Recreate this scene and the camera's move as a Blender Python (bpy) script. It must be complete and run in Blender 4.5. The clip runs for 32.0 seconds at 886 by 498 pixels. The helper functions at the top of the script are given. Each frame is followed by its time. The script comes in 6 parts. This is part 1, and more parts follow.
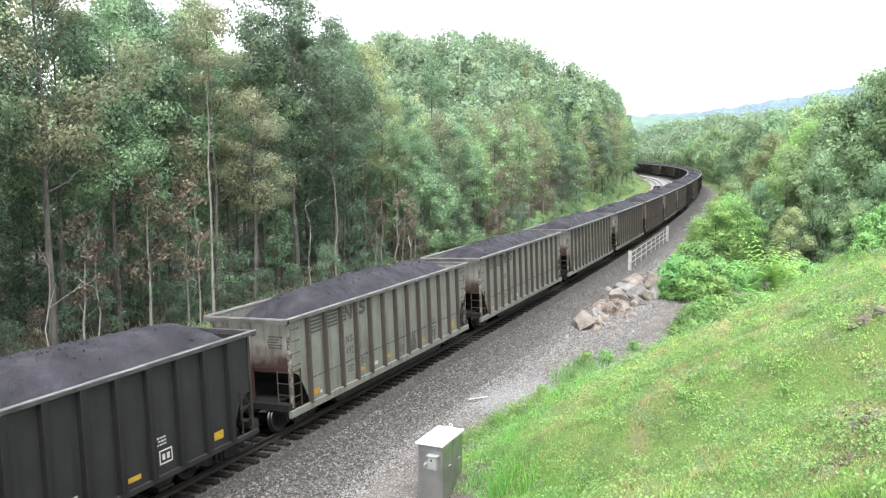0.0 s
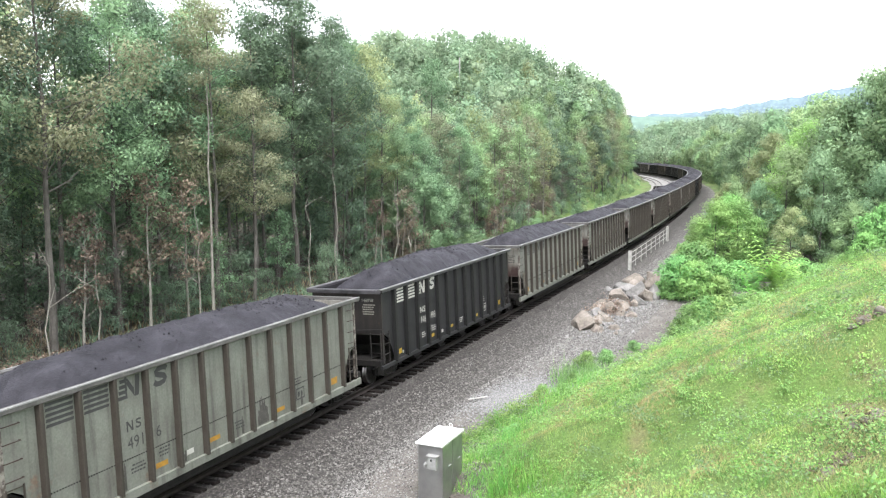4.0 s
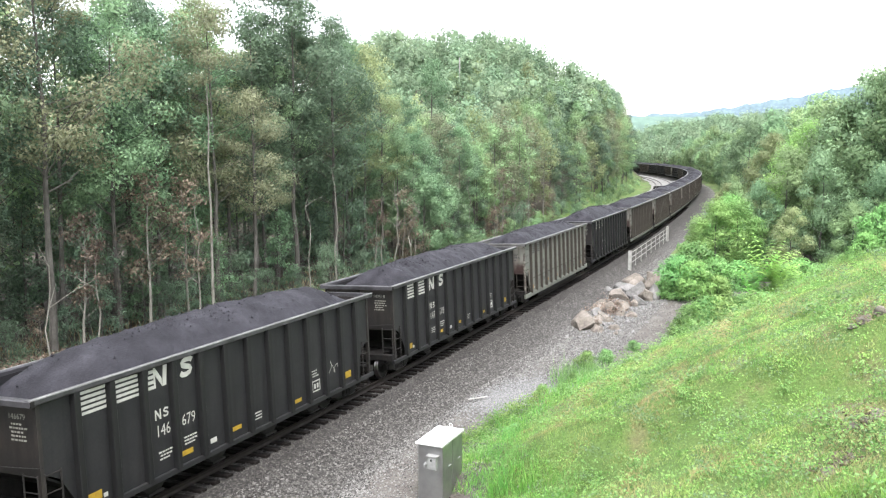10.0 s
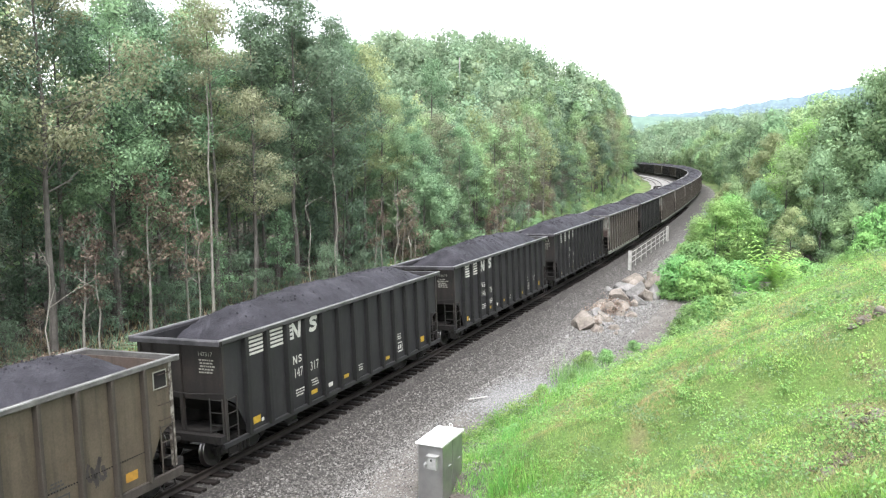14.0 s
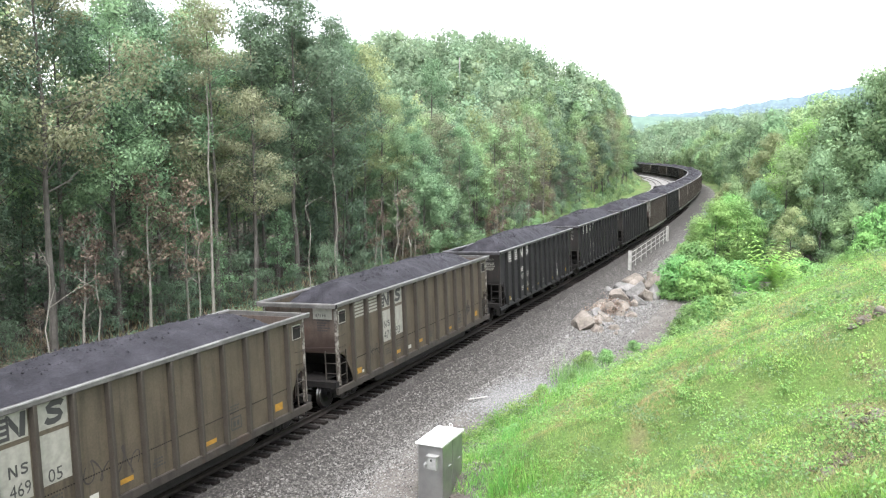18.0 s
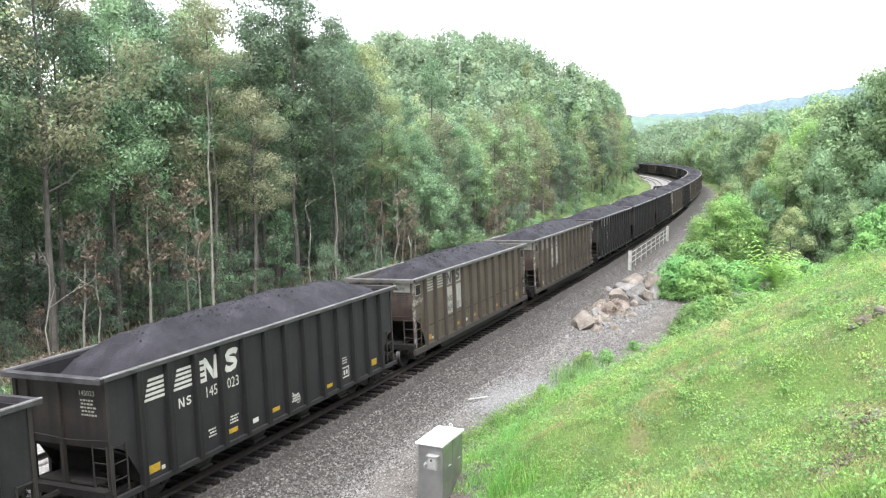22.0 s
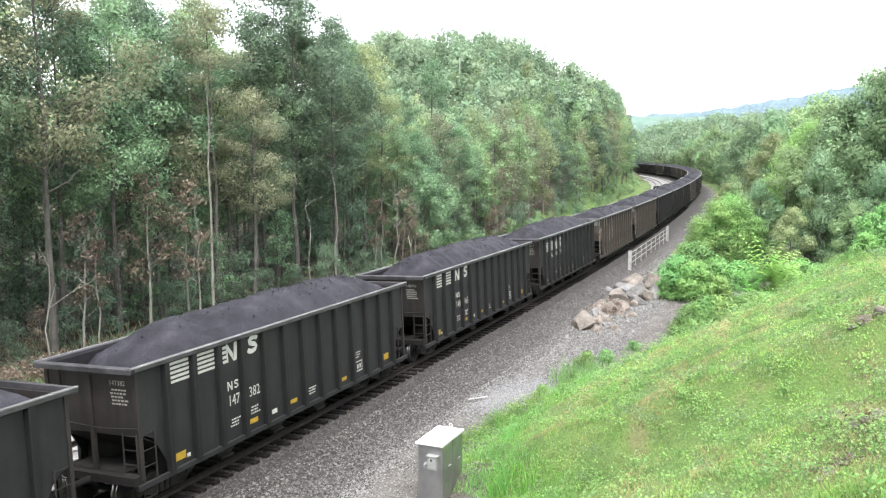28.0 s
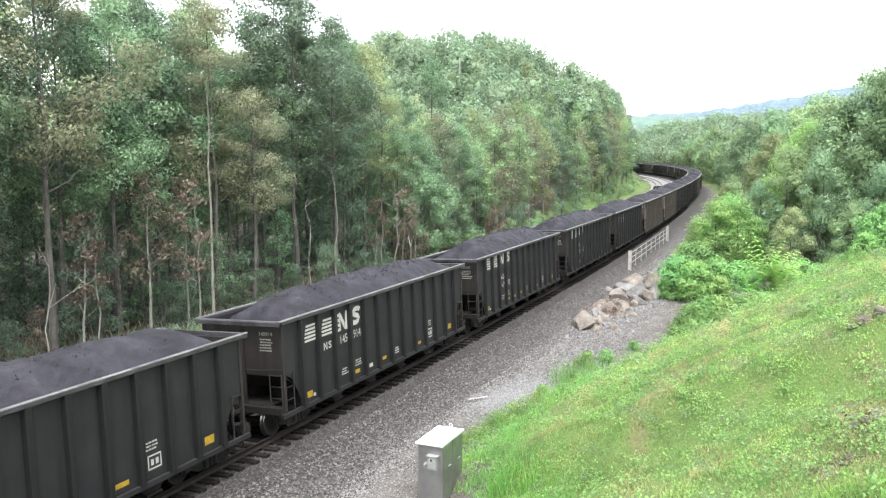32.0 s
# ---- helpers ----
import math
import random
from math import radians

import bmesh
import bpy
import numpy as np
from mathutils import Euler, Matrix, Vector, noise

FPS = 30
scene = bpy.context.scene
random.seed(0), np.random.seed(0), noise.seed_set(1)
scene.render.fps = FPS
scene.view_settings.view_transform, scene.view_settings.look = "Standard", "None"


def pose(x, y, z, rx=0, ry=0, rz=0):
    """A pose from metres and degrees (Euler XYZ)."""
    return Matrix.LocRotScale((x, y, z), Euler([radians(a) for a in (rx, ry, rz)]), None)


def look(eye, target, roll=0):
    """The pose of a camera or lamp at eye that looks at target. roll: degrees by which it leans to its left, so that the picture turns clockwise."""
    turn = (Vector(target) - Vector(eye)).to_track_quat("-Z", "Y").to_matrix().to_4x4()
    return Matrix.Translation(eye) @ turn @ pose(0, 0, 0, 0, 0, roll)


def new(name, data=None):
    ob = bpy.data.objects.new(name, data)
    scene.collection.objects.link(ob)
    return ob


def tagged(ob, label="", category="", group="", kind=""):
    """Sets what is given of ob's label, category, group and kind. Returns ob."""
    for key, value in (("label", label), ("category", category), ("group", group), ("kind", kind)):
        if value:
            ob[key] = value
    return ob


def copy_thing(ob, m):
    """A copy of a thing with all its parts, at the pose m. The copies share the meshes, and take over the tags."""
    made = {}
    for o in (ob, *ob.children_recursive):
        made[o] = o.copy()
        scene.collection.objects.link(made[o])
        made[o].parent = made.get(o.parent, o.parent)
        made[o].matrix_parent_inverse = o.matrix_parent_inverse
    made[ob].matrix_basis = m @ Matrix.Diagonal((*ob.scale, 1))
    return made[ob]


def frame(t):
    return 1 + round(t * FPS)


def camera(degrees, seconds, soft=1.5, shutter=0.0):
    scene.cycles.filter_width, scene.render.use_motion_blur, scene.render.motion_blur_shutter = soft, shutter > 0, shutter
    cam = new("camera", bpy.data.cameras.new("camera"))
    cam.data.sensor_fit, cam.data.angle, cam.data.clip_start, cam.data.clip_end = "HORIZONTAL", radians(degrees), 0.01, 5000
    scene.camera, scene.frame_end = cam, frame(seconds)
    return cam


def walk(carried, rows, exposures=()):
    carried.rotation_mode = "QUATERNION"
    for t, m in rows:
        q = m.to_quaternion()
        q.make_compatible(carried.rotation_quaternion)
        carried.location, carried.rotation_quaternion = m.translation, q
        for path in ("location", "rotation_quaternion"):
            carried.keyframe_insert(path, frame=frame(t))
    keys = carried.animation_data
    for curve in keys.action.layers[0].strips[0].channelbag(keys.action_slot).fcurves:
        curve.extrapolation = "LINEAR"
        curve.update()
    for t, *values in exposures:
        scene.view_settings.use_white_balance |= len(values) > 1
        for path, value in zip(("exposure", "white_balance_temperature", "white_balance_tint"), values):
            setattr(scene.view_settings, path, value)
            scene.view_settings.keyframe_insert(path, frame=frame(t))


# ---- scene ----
import itertools

EYE = Vector((0, 0, 8.522))
YAW, PITCH = 0.4082, 0.1149
AIM = EYE + Vector((-math.sin(YAW) * math.cos(PITCH), math.cos(YAW) * math.cos(PITCH), -math.sin(PITCH)))
cam = camera(54.66, 32.0, soft=1.2)
VIEW = look(EYE, AIM, 0.09)
walk(cam, [(0.0, VIEW), (32.0, VIEW)], [(0.0, 1.6), (32.0, 1.6)])

# ---- light: bright, hazy, overcast summer day ----
world = bpy.data.worlds.new("world")
scene.world = world
world.use_nodes = True
wn, wl = world.node_tree.nodes, world.node_tree.links
sky = wn.new("ShaderNodeTexSky")
sky.sky_type, sky.sun_disc = "NISHITA", False
sky.sun_elevation, sky.sun_rotation = radians(66), radians(151)
sky.air_density, sky.dust_density, sky.ozone_density = 1.0, 2.0, 1.0
pale = wn.new("ShaderNodeHueSaturation")
pale.inputs["Saturation"].default_value = 0.22
pale.inputs["Value"].default_value = 1.5
wl.new(sky.outputs[0], pale.inputs["Color"])
wl.new(pale.outputs[0], wn["Background"].inputs[0])
wn["Background"].inputs[1].default_value = 0.15
sun = new("sun", bpy.data.lights.new("sun", "SUN"))
sun.data.energy, sun.data.angle, sun.data.color = 1.5, radians(18), (1.0, 0.965, 0.935)
sun.matrix_world = look((13, -24, 60), (0, 0, 0))

# ---- the line of the track: bend from knots, metres ----
KNOT_S = [-36.4, 0, 36.4, 72.8, 109.2, 145.6, 182, 218.4, 273, 345.8, 455, 728]
KNOT_K = [-0.46, -0.51, 0.57, 0.83, 0.54, 0.45, 1.03, 1.71, 2.15, 2.21, 2.21, 2.21]
TS = np.arange(-60.0, 720.0, 1.0)
TH = np.cumsum(np.interp(TS, KNOT_S, KNOT_K) / 1000)
TH -= TH[60]
TX, TY = np.cumsum(-np.sin(TH)), np.cumsum(np.cos(TH))
TX, TY = TX - TX[60] - 15.663, TY - TY[60]
LEAN = 0.0429
DROP = -0.2
SPEED, PITCH_CAR, START = 5.474, 15.96, 21.16


def along(s):
    return float(np.interp(s, TS, TX)), float(np.interp(s, TS, TY)), float(np.interp(s, TS, TH))


def bed(s, lat, z, lean=LEAN):
    """A point beside the track: lat metres to its right, z above the rail head."""
    x, y, th = along(s)
    l, h = lat * math.cos(lean) - z * math.sin(lean), z * math.cos(lean) + (lat + 0.66) * math.sin(lean) + DROP
    return Vector((x + l * math.cos(th), y + l * math.sin(th), h))


def on_track(s):
    x, y, th = along(s)
    return Matrix.Translation((x, y, 0.028 + DROP)) @ Matrix.Rotation(th + math.pi / 2, 4, "Z") @ Matrix.Rotation(-LEAN, 4, "X")


# ---- materials ----
def principled(name):
    m = bpy.data.materials.new(name)
    m.use_nodes = True
    return m, m.node_tree.nodes, m.node_tree.links, m.node_tree.nodes["Principled BSDF"]


def ramp(n, l, source, stops):
    r = n.new("ShaderNodeValToRGB")
    while len(r.color_ramp.elements) < len(stops):
        r.color_ramp.elements.new(0.5)
    for e, (p, c) in zip(r.color_ramp.elements, stops):
        e.position, e.color = p, (*c, 1)
    l.new(source, r.inputs[0])
    return r.outputs[0]


def noise_out(n, l, scale, detail=5, coord="Object", rough=0.55, stretch=None):
    tc = n.new("ShaderNodeTexCoord")
    t = n.new("ShaderNodeTexNoise")
    t.inputs["Scale"].default_value, t.inputs["Detail"].default_value, t.inputs["Roughness"].default_value = scale, detail, rough
    out = tc.outputs[coord]
    if stretch:
        mp = n.new("ShaderNodeMapping")
        mp.inputs["Scale"].default_value = stretch
        l.new(out, mp.inputs[0])
        out = mp.outputs[0]
    l.new(out, t.inputs["Vector"])
    return t.outputs["Fac"]


def mix(n, l, fac, a, b, mode="MIX"):
    m = n.new("ShaderNodeMix")
    m.data_type, m.blend_type = "RGBA", mode
    for sock, v in ((m.inputs[0], fac), (m.inputs[6], a), (m.inputs[7], b)):
        if isinstance(v, (int, float)):
            sock.default_value = v
        elif isinstance(v, tuple):
            sock.default_value = (*v, 1)
        else:
            l.new(v, sock)
    return m.outputs[2]


def bump(n, l, b, height, strength, distance=0.02):
    node = n.new("ShaderNodeBump")
    node.inputs["Strength"].default_value, node.inputs["Distance"].default_value = strength, distance
    l.new(height, node.inputs["Height"])
    l.new(node.outputs[0], b.inputs["Normal"])


def rough_mat(name, stops, scale, rough=0.9, bump_scale=None, bump_strength=0.4, metal=0.0, coord="Object", fine=None):
    """A surface with colour patches at one scale, grain at another and a fine relief."""
    m, n, l, b = principled(name)
    c = ramp(n, l, noise_out(n, l, scale, 6, coord), stops)
    g = ramp(n, l, noise_out(n, l, fine or scale * 9, 3, coord), [(0.3, (0.72, 0.72, 0.72)), (0.7, (1.2, 1.2, 1.2))])
    l.new(mix(n, l, 0.8, c, g, "MULTIPLY"), b.inputs["Base Color"])
    b.inputs["Roughness"].default_value, b.inputs["Metallic"].default_value = rough, metal
    bump(n, l, b, noise_out(n, l, bump_scale or scale * 12, 4, coord), bump_strength)
    return m


def paint_mat(name, base, dust, rust, streak, rust_low, low_stain=None):
    """Weathered wagon paint: dust, vertical streaks, rust blooms."""
    m, n, l, b = principled(name)
    info = n.new("ShaderNodeObjectInfo")
    c = mix(n, l, ramp(n, l, noise_out(n, l, 1.3, 6), [(0.42, (0, 0, 0)), (0.72, (1, 1, 1))]), base, dust)
    c = mix(n, l, ramp(n, l, noise_out(n, l, 2.0, 6, stretch=(2.2, 2.2, 0.16)), [(0.5, (0, 0, 0)), (0.74, (0.8, 0.8, 0.8))]), c, streak)
    c = mix(n, l, ramp(n, l, noise_out(n, l, 0.9, 9, rough=0.7), [(rust_low, (0, 0, 0)), (rust_low + 0.09, (0.75, 0.75, 0.75))]), c, rust)
    if low_stain:
        tc, xyz = n.new("ShaderNodeTexCoord"), n.new("ShaderNodeSeparateXYZ")
        l.new(tc.outputs["Object"], xyz.inputs[0])
        add = n.new("ShaderNodeMath")
        add.operation = "MULTIPLY_ADD"
        add.inputs[1].default_value = 1.3
        l.new(noise_out(n, l, 1.6, 6), add.inputs[0])
        l.new(xyz.outputs["Z"], add.inputs[2])
        band = n.new("ShaderNodeMapRange")
        band.inputs["From Min"].default_value, band.inputs["From Max"].default_value = 3.45, 2.85
        l.new(add.outputs[0], band.inputs["Value"])
        c = mix(n, l, band.outputs[0], c, low_stain)
    g = ramp(n, l, noise_out(n, l, 24, 4), [(0.3, (0.82, 0.82, 0.82)), (0.7, (1.12, 1.12, 1.12))])
    l.new(mix(n, l, 1.0, c, g, "MULTIPLY"), b.inputs["Base Color"])
    b.inputs["Roughness"].default_value = 0.56
    b.inputs["Specular IOR Level"].default_value = 0.3
    bump(n, l, b, noise_out(n, l, 5, 5), 0.15, 0.03)
    return m


def leaf_mat(name, stops, through_share=0.38, vivid=0.9, crowns=False, speckle=6.0):
    m, n, l, b = principled(name)
    geo, info = n.new("ShaderNodeNewGeometry"), n.new("ShaderNodeObjectInfo")
    c = ramp(n, l, geo.outputs["Random Per Island"], stops)
    hs = n.new("ShaderNodeHueSaturation")
    hs.inputs["Saturation"].default_value = vivid
    ma = n.new("ShaderNodeMapRange")
    ma.inputs["To Min"].default_value, ma.inputs["To Max"].default_value = 0.72, 1.3
    l.new(info.outputs["Random"], ma.inputs["Value"])
    l.new(ma.outputs[0], hs.inputs["Value"])
    mh = n.new("ShaderNodeMapRange")
    mh.inputs["To Min"].default_value, mh.inputs["To Max"].default_value = (0.47, 0.515) if crowns else (0.473, 0.514)
    hue = n.new("ShaderNodeMath")
    hue.operation = "FRACT"
    spin = n.new("ShaderNodeMath")
    spin.operation = "MULTIPLY"
    spin.inputs[1].default_value = 7.3
    if crowns:
        kind_of = n.new("ShaderNodeAttribute")
        kind_of.attribute_name = "crown_tint"
        l.new(kind_of.outputs["Fac"], spin.inputs[0])
    else:
        l.new(info.outputs["Random"], spin.inputs[0])
    l.new(spin.outputs[0], hue.inputs[0])
    l.new(hue.outputs[0], mh.inputs["Value"])
    l.new(mh.outputs[0], hs.inputs["Hue"])
    patch = n.new("ShaderNodeMapRange")
    patch.inputs["From Min"].default_value, patch.inputs["From Max"].default_value = 0.33, 0.67
    patch.inputs["To Min"].default_value, patch.inputs["To Max"].default_value = 0.86, 1.16
    l.new(noise_out(n, l, 0.22, 3), patch.inputs["Value"])
    comb = n.new("ShaderNodeMath")
    comb.operation = "MULTIPLY"
    l.new(ma.outputs[0], comb.inputs[0])
    l.new(patch.outputs[0], comb.inputs[1])
    value = comb.outputs[0]
    if crowns:
        tint = n.new("ShaderNodeAttribute")
        tint.attribute_name = "crown_tint"
        mt = n.new("ShaderNodeMapRange")
        mt.inputs["To Min"].default_value, mt.inputs["To Max"].default_value = 0.78, 1.2
        l.new(tint.outputs["Fac"], mt.inputs["Value"])
        cm = n.new("ShaderNodeMath")
        cm.operation = "MULTIPLY"
        l.new(value, cm.inputs[0])
        l.new(mt.outputs[0], cm.inputs[1])
        value = cm.outputs[0]
    l.new(value, hs.inputs["Value"])
    tc, cells = n.new("ShaderNodeTexCoord"), n.new("ShaderNodeTexVoronoi")
    cells.inputs["Scale"].default_value = speckle
    l.new(tc.outputs["Object"], cells.inputs["Vector"])
    each = n.new("ShaderNodeSeparateColor")
    l.new(cells.outputs["Color"], each.inputs[0])
    c = mix(n, l, 1.0, c, ramp(n, l, each.outputs[0], [(0.0, (0.8, 0.82, 0.84)), (1.0, (1.2, 1.18, 1.14))]), "MULTIPLY")
    l.new(c, hs.inputs["Color"])
    c = hs.outputs[0]
    l.new(c, b.inputs["Base Color"])
    b.inputs["Roughness"].default_value = 0.6
    b.inputs["Specular IOR Level"].default_value = 0.2
    tr = n.new("ShaderNodeBsdfTranslucent")
    l.new(c, tr.inputs["Color"])
    mx = n.new("ShaderNodeMixShader")
    mx.inputs[0].default_value = through_share
    l.new(b.outputs[0], mx.inputs[1])
    l.new(tr.outputs[0], mx.inputs[2])
    l.new(mx.outputs[0], n["Material Output"].inputs["Surface"])
    return m


def plain_mat(name, color, rough=0.6, metal=0.0, grime=0.25, scale=6.0):
    m, n, l, b = principled(name)
    dark = tuple(v * (1 - grime) for v in color)
    l.new(ramp(n, l, noise_out(n, l, scale, 6), [(0.35, dark), (0.65, color)]), b.inputs["Base Color"])
    b.inputs["Roughness"].default_value, b.inputs["Metallic"].default_value = rough, metal
    bump(n, l, b, noise_out(n, l, scale * 8, 3), 0.1, 0.01)
    return m


DARK = paint_mat("charcoal_paint", (0.0132, 0.0130, 0.0146), (0.0205, 0.0195, 0.0208), (0.034, 0.022, 0.017), (0.0068, 0.0066, 0.0076), 0.69)
# charcoal rib paint darkened for the shade on the ribs' flanks
RIB_DARK = paint_mat("sooty_rib_paint", (0.0068, 0.0068, 0.0073), (0.0105, 0.0102, 0.0104), (0.03, 0.019, 0.014), (0.004, 0.004, 0.0045), 0.66)
DARK_END = paint_mat("sooty_end_paint", (0.0165, 0.0150, 0.0145), (0.031, 0.0250, 0.0225), (0.056, 0.034, 0.024), (0.009, 0.0085, 0.0085), 0.58)
PALE = paint_mat("pale_grey_green_paint", (0.142, 0.150, 0.130), (0.112, 0.112, 0.098), (0.13, 0.08, 0.055), (0.045, 0.042, 0.038), 0.61)
PALE_END = paint_mat("stained_pale_paint", (0.21, 0.208, 0.185), (0.16, 0.14, 0.122), (0.105, 0.055, 0.038), (0.05, 0.04, 0.034), 0.55, (0.035, 0.02, 0.018))
TAN = paint_mat("dirty_tan_paint", (0.076, 0.062, 0.0445), (0.056, 0.045, 0.0325), (0.058, 0.036, 0.023), (0.022, 0.018, 0.015), 0.60)
TAN_END = paint_mat("rusty_tan_paint", (0.08, 0.064, 0.054), (0.072, 0.05, 0.041), (0.08, 0.042, 0.028), (0.035, 0.026, 0.022), 0.55, (0.03, 0.02, 0.017))
GRIME_RUN = rough_mat("dried_grime", [(0.3, (0.03, 0.028, 0.026)), (0.7, (0.075, 0.071, 0.063))], 3.0, 0.75, 20, 0.2)
CHIPPED = rough_mat("chipped_post_paint", [(0.44, (0.055, 0.044, 0.037)), (0.6, (0.21, 0.198, 0.175))], 7.0, 0.8, 25, 0.3)
RIB_RUST = paint_mat("grimy_rib_paint", (0.044, 0.038, 0.032), (0.033, 0.027, 0.022), (0.046, 0.028, 0.019), (0.018, 0.015, 0.013), 0.56)
SILL_RUST = paint_mat("grimy_sill_paint", (0.042, 0.036, 0.032), (0.03, 0.025, 0.022), (0.04, 0.025, 0.018), (0.015, 0.013, 0.012), 0.56)
RIM_DARK = rough_mat("dusty_dark_rim", [(0.35, (0.019, 0.0185, 0.021)), (0.7, (0.062, 0.059, 0.065))], 2.0, 0.45, 30, 0.2)
RIM_PALE = rough_mat("dusty_pale_rim", [(0.35, (0.05, 0.048, 0.047)), (0.7, (0.115, 0.111, 0.106))], 2.0, 0.55, 30, 0.2)
# worn steel edge, made paler for the sky light along the rim's top
RIM_EDGE = rough_mat("worn_skylit_rim_edge", [(0.3, (0.12, 0.118, 0.12)), (0.7, (0.30, 0.295, 0.295))], 1.6, 0.5, 30, 0.2)
GRIME = rough_mat("grimy_steel", [(0.35, (0.008, 0.0075, 0.0075)), (0.7, (0.019, 0.017, 0.016))], 3.0, 0.75, 20, 0.4)
RUSTY = rough_mat("rusty_steel", [(0.3, (0.05, 0.028, 0.02)), (0.7, (0.11, 0.06, 0.04))], 3.0, 0.85, 25, 0.4)
TREAD = plain_mat("polished_tread", (0.20, 0.19, 0.19), 0.28, 1.0, 0.3)
COAL = rough_mat("coal", [(0.3, (0.0135, 0.013, 0.0168)), (0.55, (0.0255, 0.0247, 0.031)), (0.8, (0.046, 0.0445, 0.054))], 1.4, 0.72, 22, 1.0, fine=16)
COAL.node_tree.nodes["Principled BSDF"].inputs["Specular IOR Level"].default_value = 0.2
for gm in (GRIME, RUSTY):
    gm.node_tree.nodes["Principled BSDF"].inputs["Specular IOR Level"].default_value = 0.2
WHITE = plain_mat("white_lettering", (0.42, 0.415, 0.38), 0.7, 0, 0.2)
PATCH = plain_mat("white_patch_paint", (0.25, 0.245, 0.215), 0.7, 0, 0.25)
BLACK = plain_mat("black_lettering", (0.03, 0.03, 0.03), 0.7, 0, 0.2)
YELLOW = plain_mat("yellow_reflective_tape", (0.37, 0.235, 0.018), 0.5, 0, 0.35)
ORANGE = plain_mat("faded_orange_tape", (0.33, 0.175, 0.02), 0.6, 0, 0.35)
GRAFFITI = plain_mat("chalk_graffiti", (0.35, 0.34, 0.31), 0.8, 0, 0.3)
SCRAWL = plain_mat("dark_graffiti", (0.035, 0.03, 0.028), 0.8, 0, 0.3)


def gravel_mat(name, stops, cell):
    """Crushed stone: every stone its own grey, dark gaps between."""
    m, n, l, b = principled(name)
    tc, vo = n.new("ShaderNodeTexCoord"), n.new("ShaderNodeTexVoronoi")
    vo.inputs["Scale"].default_value = cell
    l.new(tc.outputs["Object"], vo.inputs["Vector"])
    one = n.new("ShaderNodeSeparateColor")
    l.new(vo.outputs["Color"], one.inputs[0])
    c = ramp(n, l, one.outputs[0], stops)
    gap = ramp(n, l, vo.outputs["Distance"], [(0.32, (1, 1, 1)), (0.72, (0.3, 0.29, 0.28))])
    c = mix(n, l, 1.0, c, gap, "MULTIPLY")
    c = mix(n, l, 0.7, c, ramp(n, l, noise_out(n, l, 0.35, 6), [(0.3, (0.75, 0.73, 0.71)), (0.7, (1.25, 1.24, 1.23))]), "MULTIPLY")
    # coal dust along the rails, deepened in colour for the shade under the train
    dust = n.new("ShaderNodeAttribute")
    dust.attribute_name = "dust_and_shade"
    # paler tone for the stones of the inner tracks
    fresh = n.new("ShaderNodeAttribute")
    fresh.attribute_name = "inner_pale"
    c = mix(n, l, fresh.outputs["Fac"], c, mix(n, l, 0.3, c, (0.5, 0.49, 0.48)))
    l.new(mix(n, l, dust.outputs["Fac"], c, mix(n, l, 1.0, c, (0.3, 0.285, 0.27), "MULTIPLY")), b.inputs["Base Color"])
    b.inputs["Roughness"].default_value = 0.93
    bump(n, l, b, vo.outputs["Distance"], -0.8, 0.05)
    return m


BALLAST = gravel_mat("ballast_gravel", [(0.0, (0.045, 0.043, 0.041)), (0.45, (0.12, 0.116, 0.111)), (0.8, (0.20, 0.195, 0.188)), (1.0, (0.30, 0.295, 0.285))], 13.0)
RAILHEAD = plain_mat("worn_rail_steel", (0.026, 0.021, 0.019), 0.6, 0.3, 0.4)
TIMBER = rough_mat("weathered_timber", [(0.3, (0.007, 0.006, 0.0055)), (0.7, (0.019, 0.016, 0.0145))], 3.0, 0.9, 22, 0.6)
TIMBER.node_tree.nodes["Principled BSDF"].inputs["Specular IOR Level"].default_value = 0.12
RAILHEAD.node_tree.nodes["Principled BSDF"].inputs["Specular IOR Level"].default_value = 0.2
BARK = rough_mat("grey_brown_bark", [(0.3, (0.05, 0.045, 0.039)), (0.7, (0.125, 0.116, 0.104))], 2.2, 0.95, 14, 0.9)
BARK_PALE = rough_mat("bleached_bark", [(0.3, (0.11, 0.102, 0.088)), (0.7, (0.235, 0.225, 0.195))], 3.0, 0.9, 16, 0.6)
LEAF_MID = leaf_mat("mid_green_leaves", [(0.0, (0.155, 0.27, 0.140)), (0.5, (0.182, 0.312, 0.164)), (1.0, (0.213, 0.355, 0.190))])
LEAF_DARK = leaf_mat("deep_green_leaves", [(0.0, (0.112, 0.185, 0.118)), (0.5, (0.135, 0.218, 0.138)), (1.0, (0.165, 0.252, 0.162))])
LEAF_OLIVE = leaf_mat("olive_leaves", vivid=0.82, stops=[(0.0, (0.172, 0.20, 0.108)), (0.5, (0.20, 0.228, 0.126)), (1.0, (0.235, 0.26, 0.148))])
LEAF_YELLOW = leaf_mat("yellow_green_leaves", [(0.0, (0.23, 0.305, 0.135)), (0.5, (0.28, 0.36, 0.165)), (1.0, (0.33, 0.415, 0.20))])
LEAF_BRIGHT = leaf_mat("fresh_green_leaves", vivid=0.95, stops=[(0.0, (0.15, 0.30, 0.085)), (0.5, (0.215, 0.40, 0.122)), (1.0, (0.295, 0.49, 0.17))])
LEAF_LIME = leaf_mat("lime_green_fronds", vivid=1.0, stops=[(0.0, (0.17, 0.38, 0.09)), (0.5, (0.23, 0.46, 0.12)), (1.0, (0.30, 0.54, 0.165))])
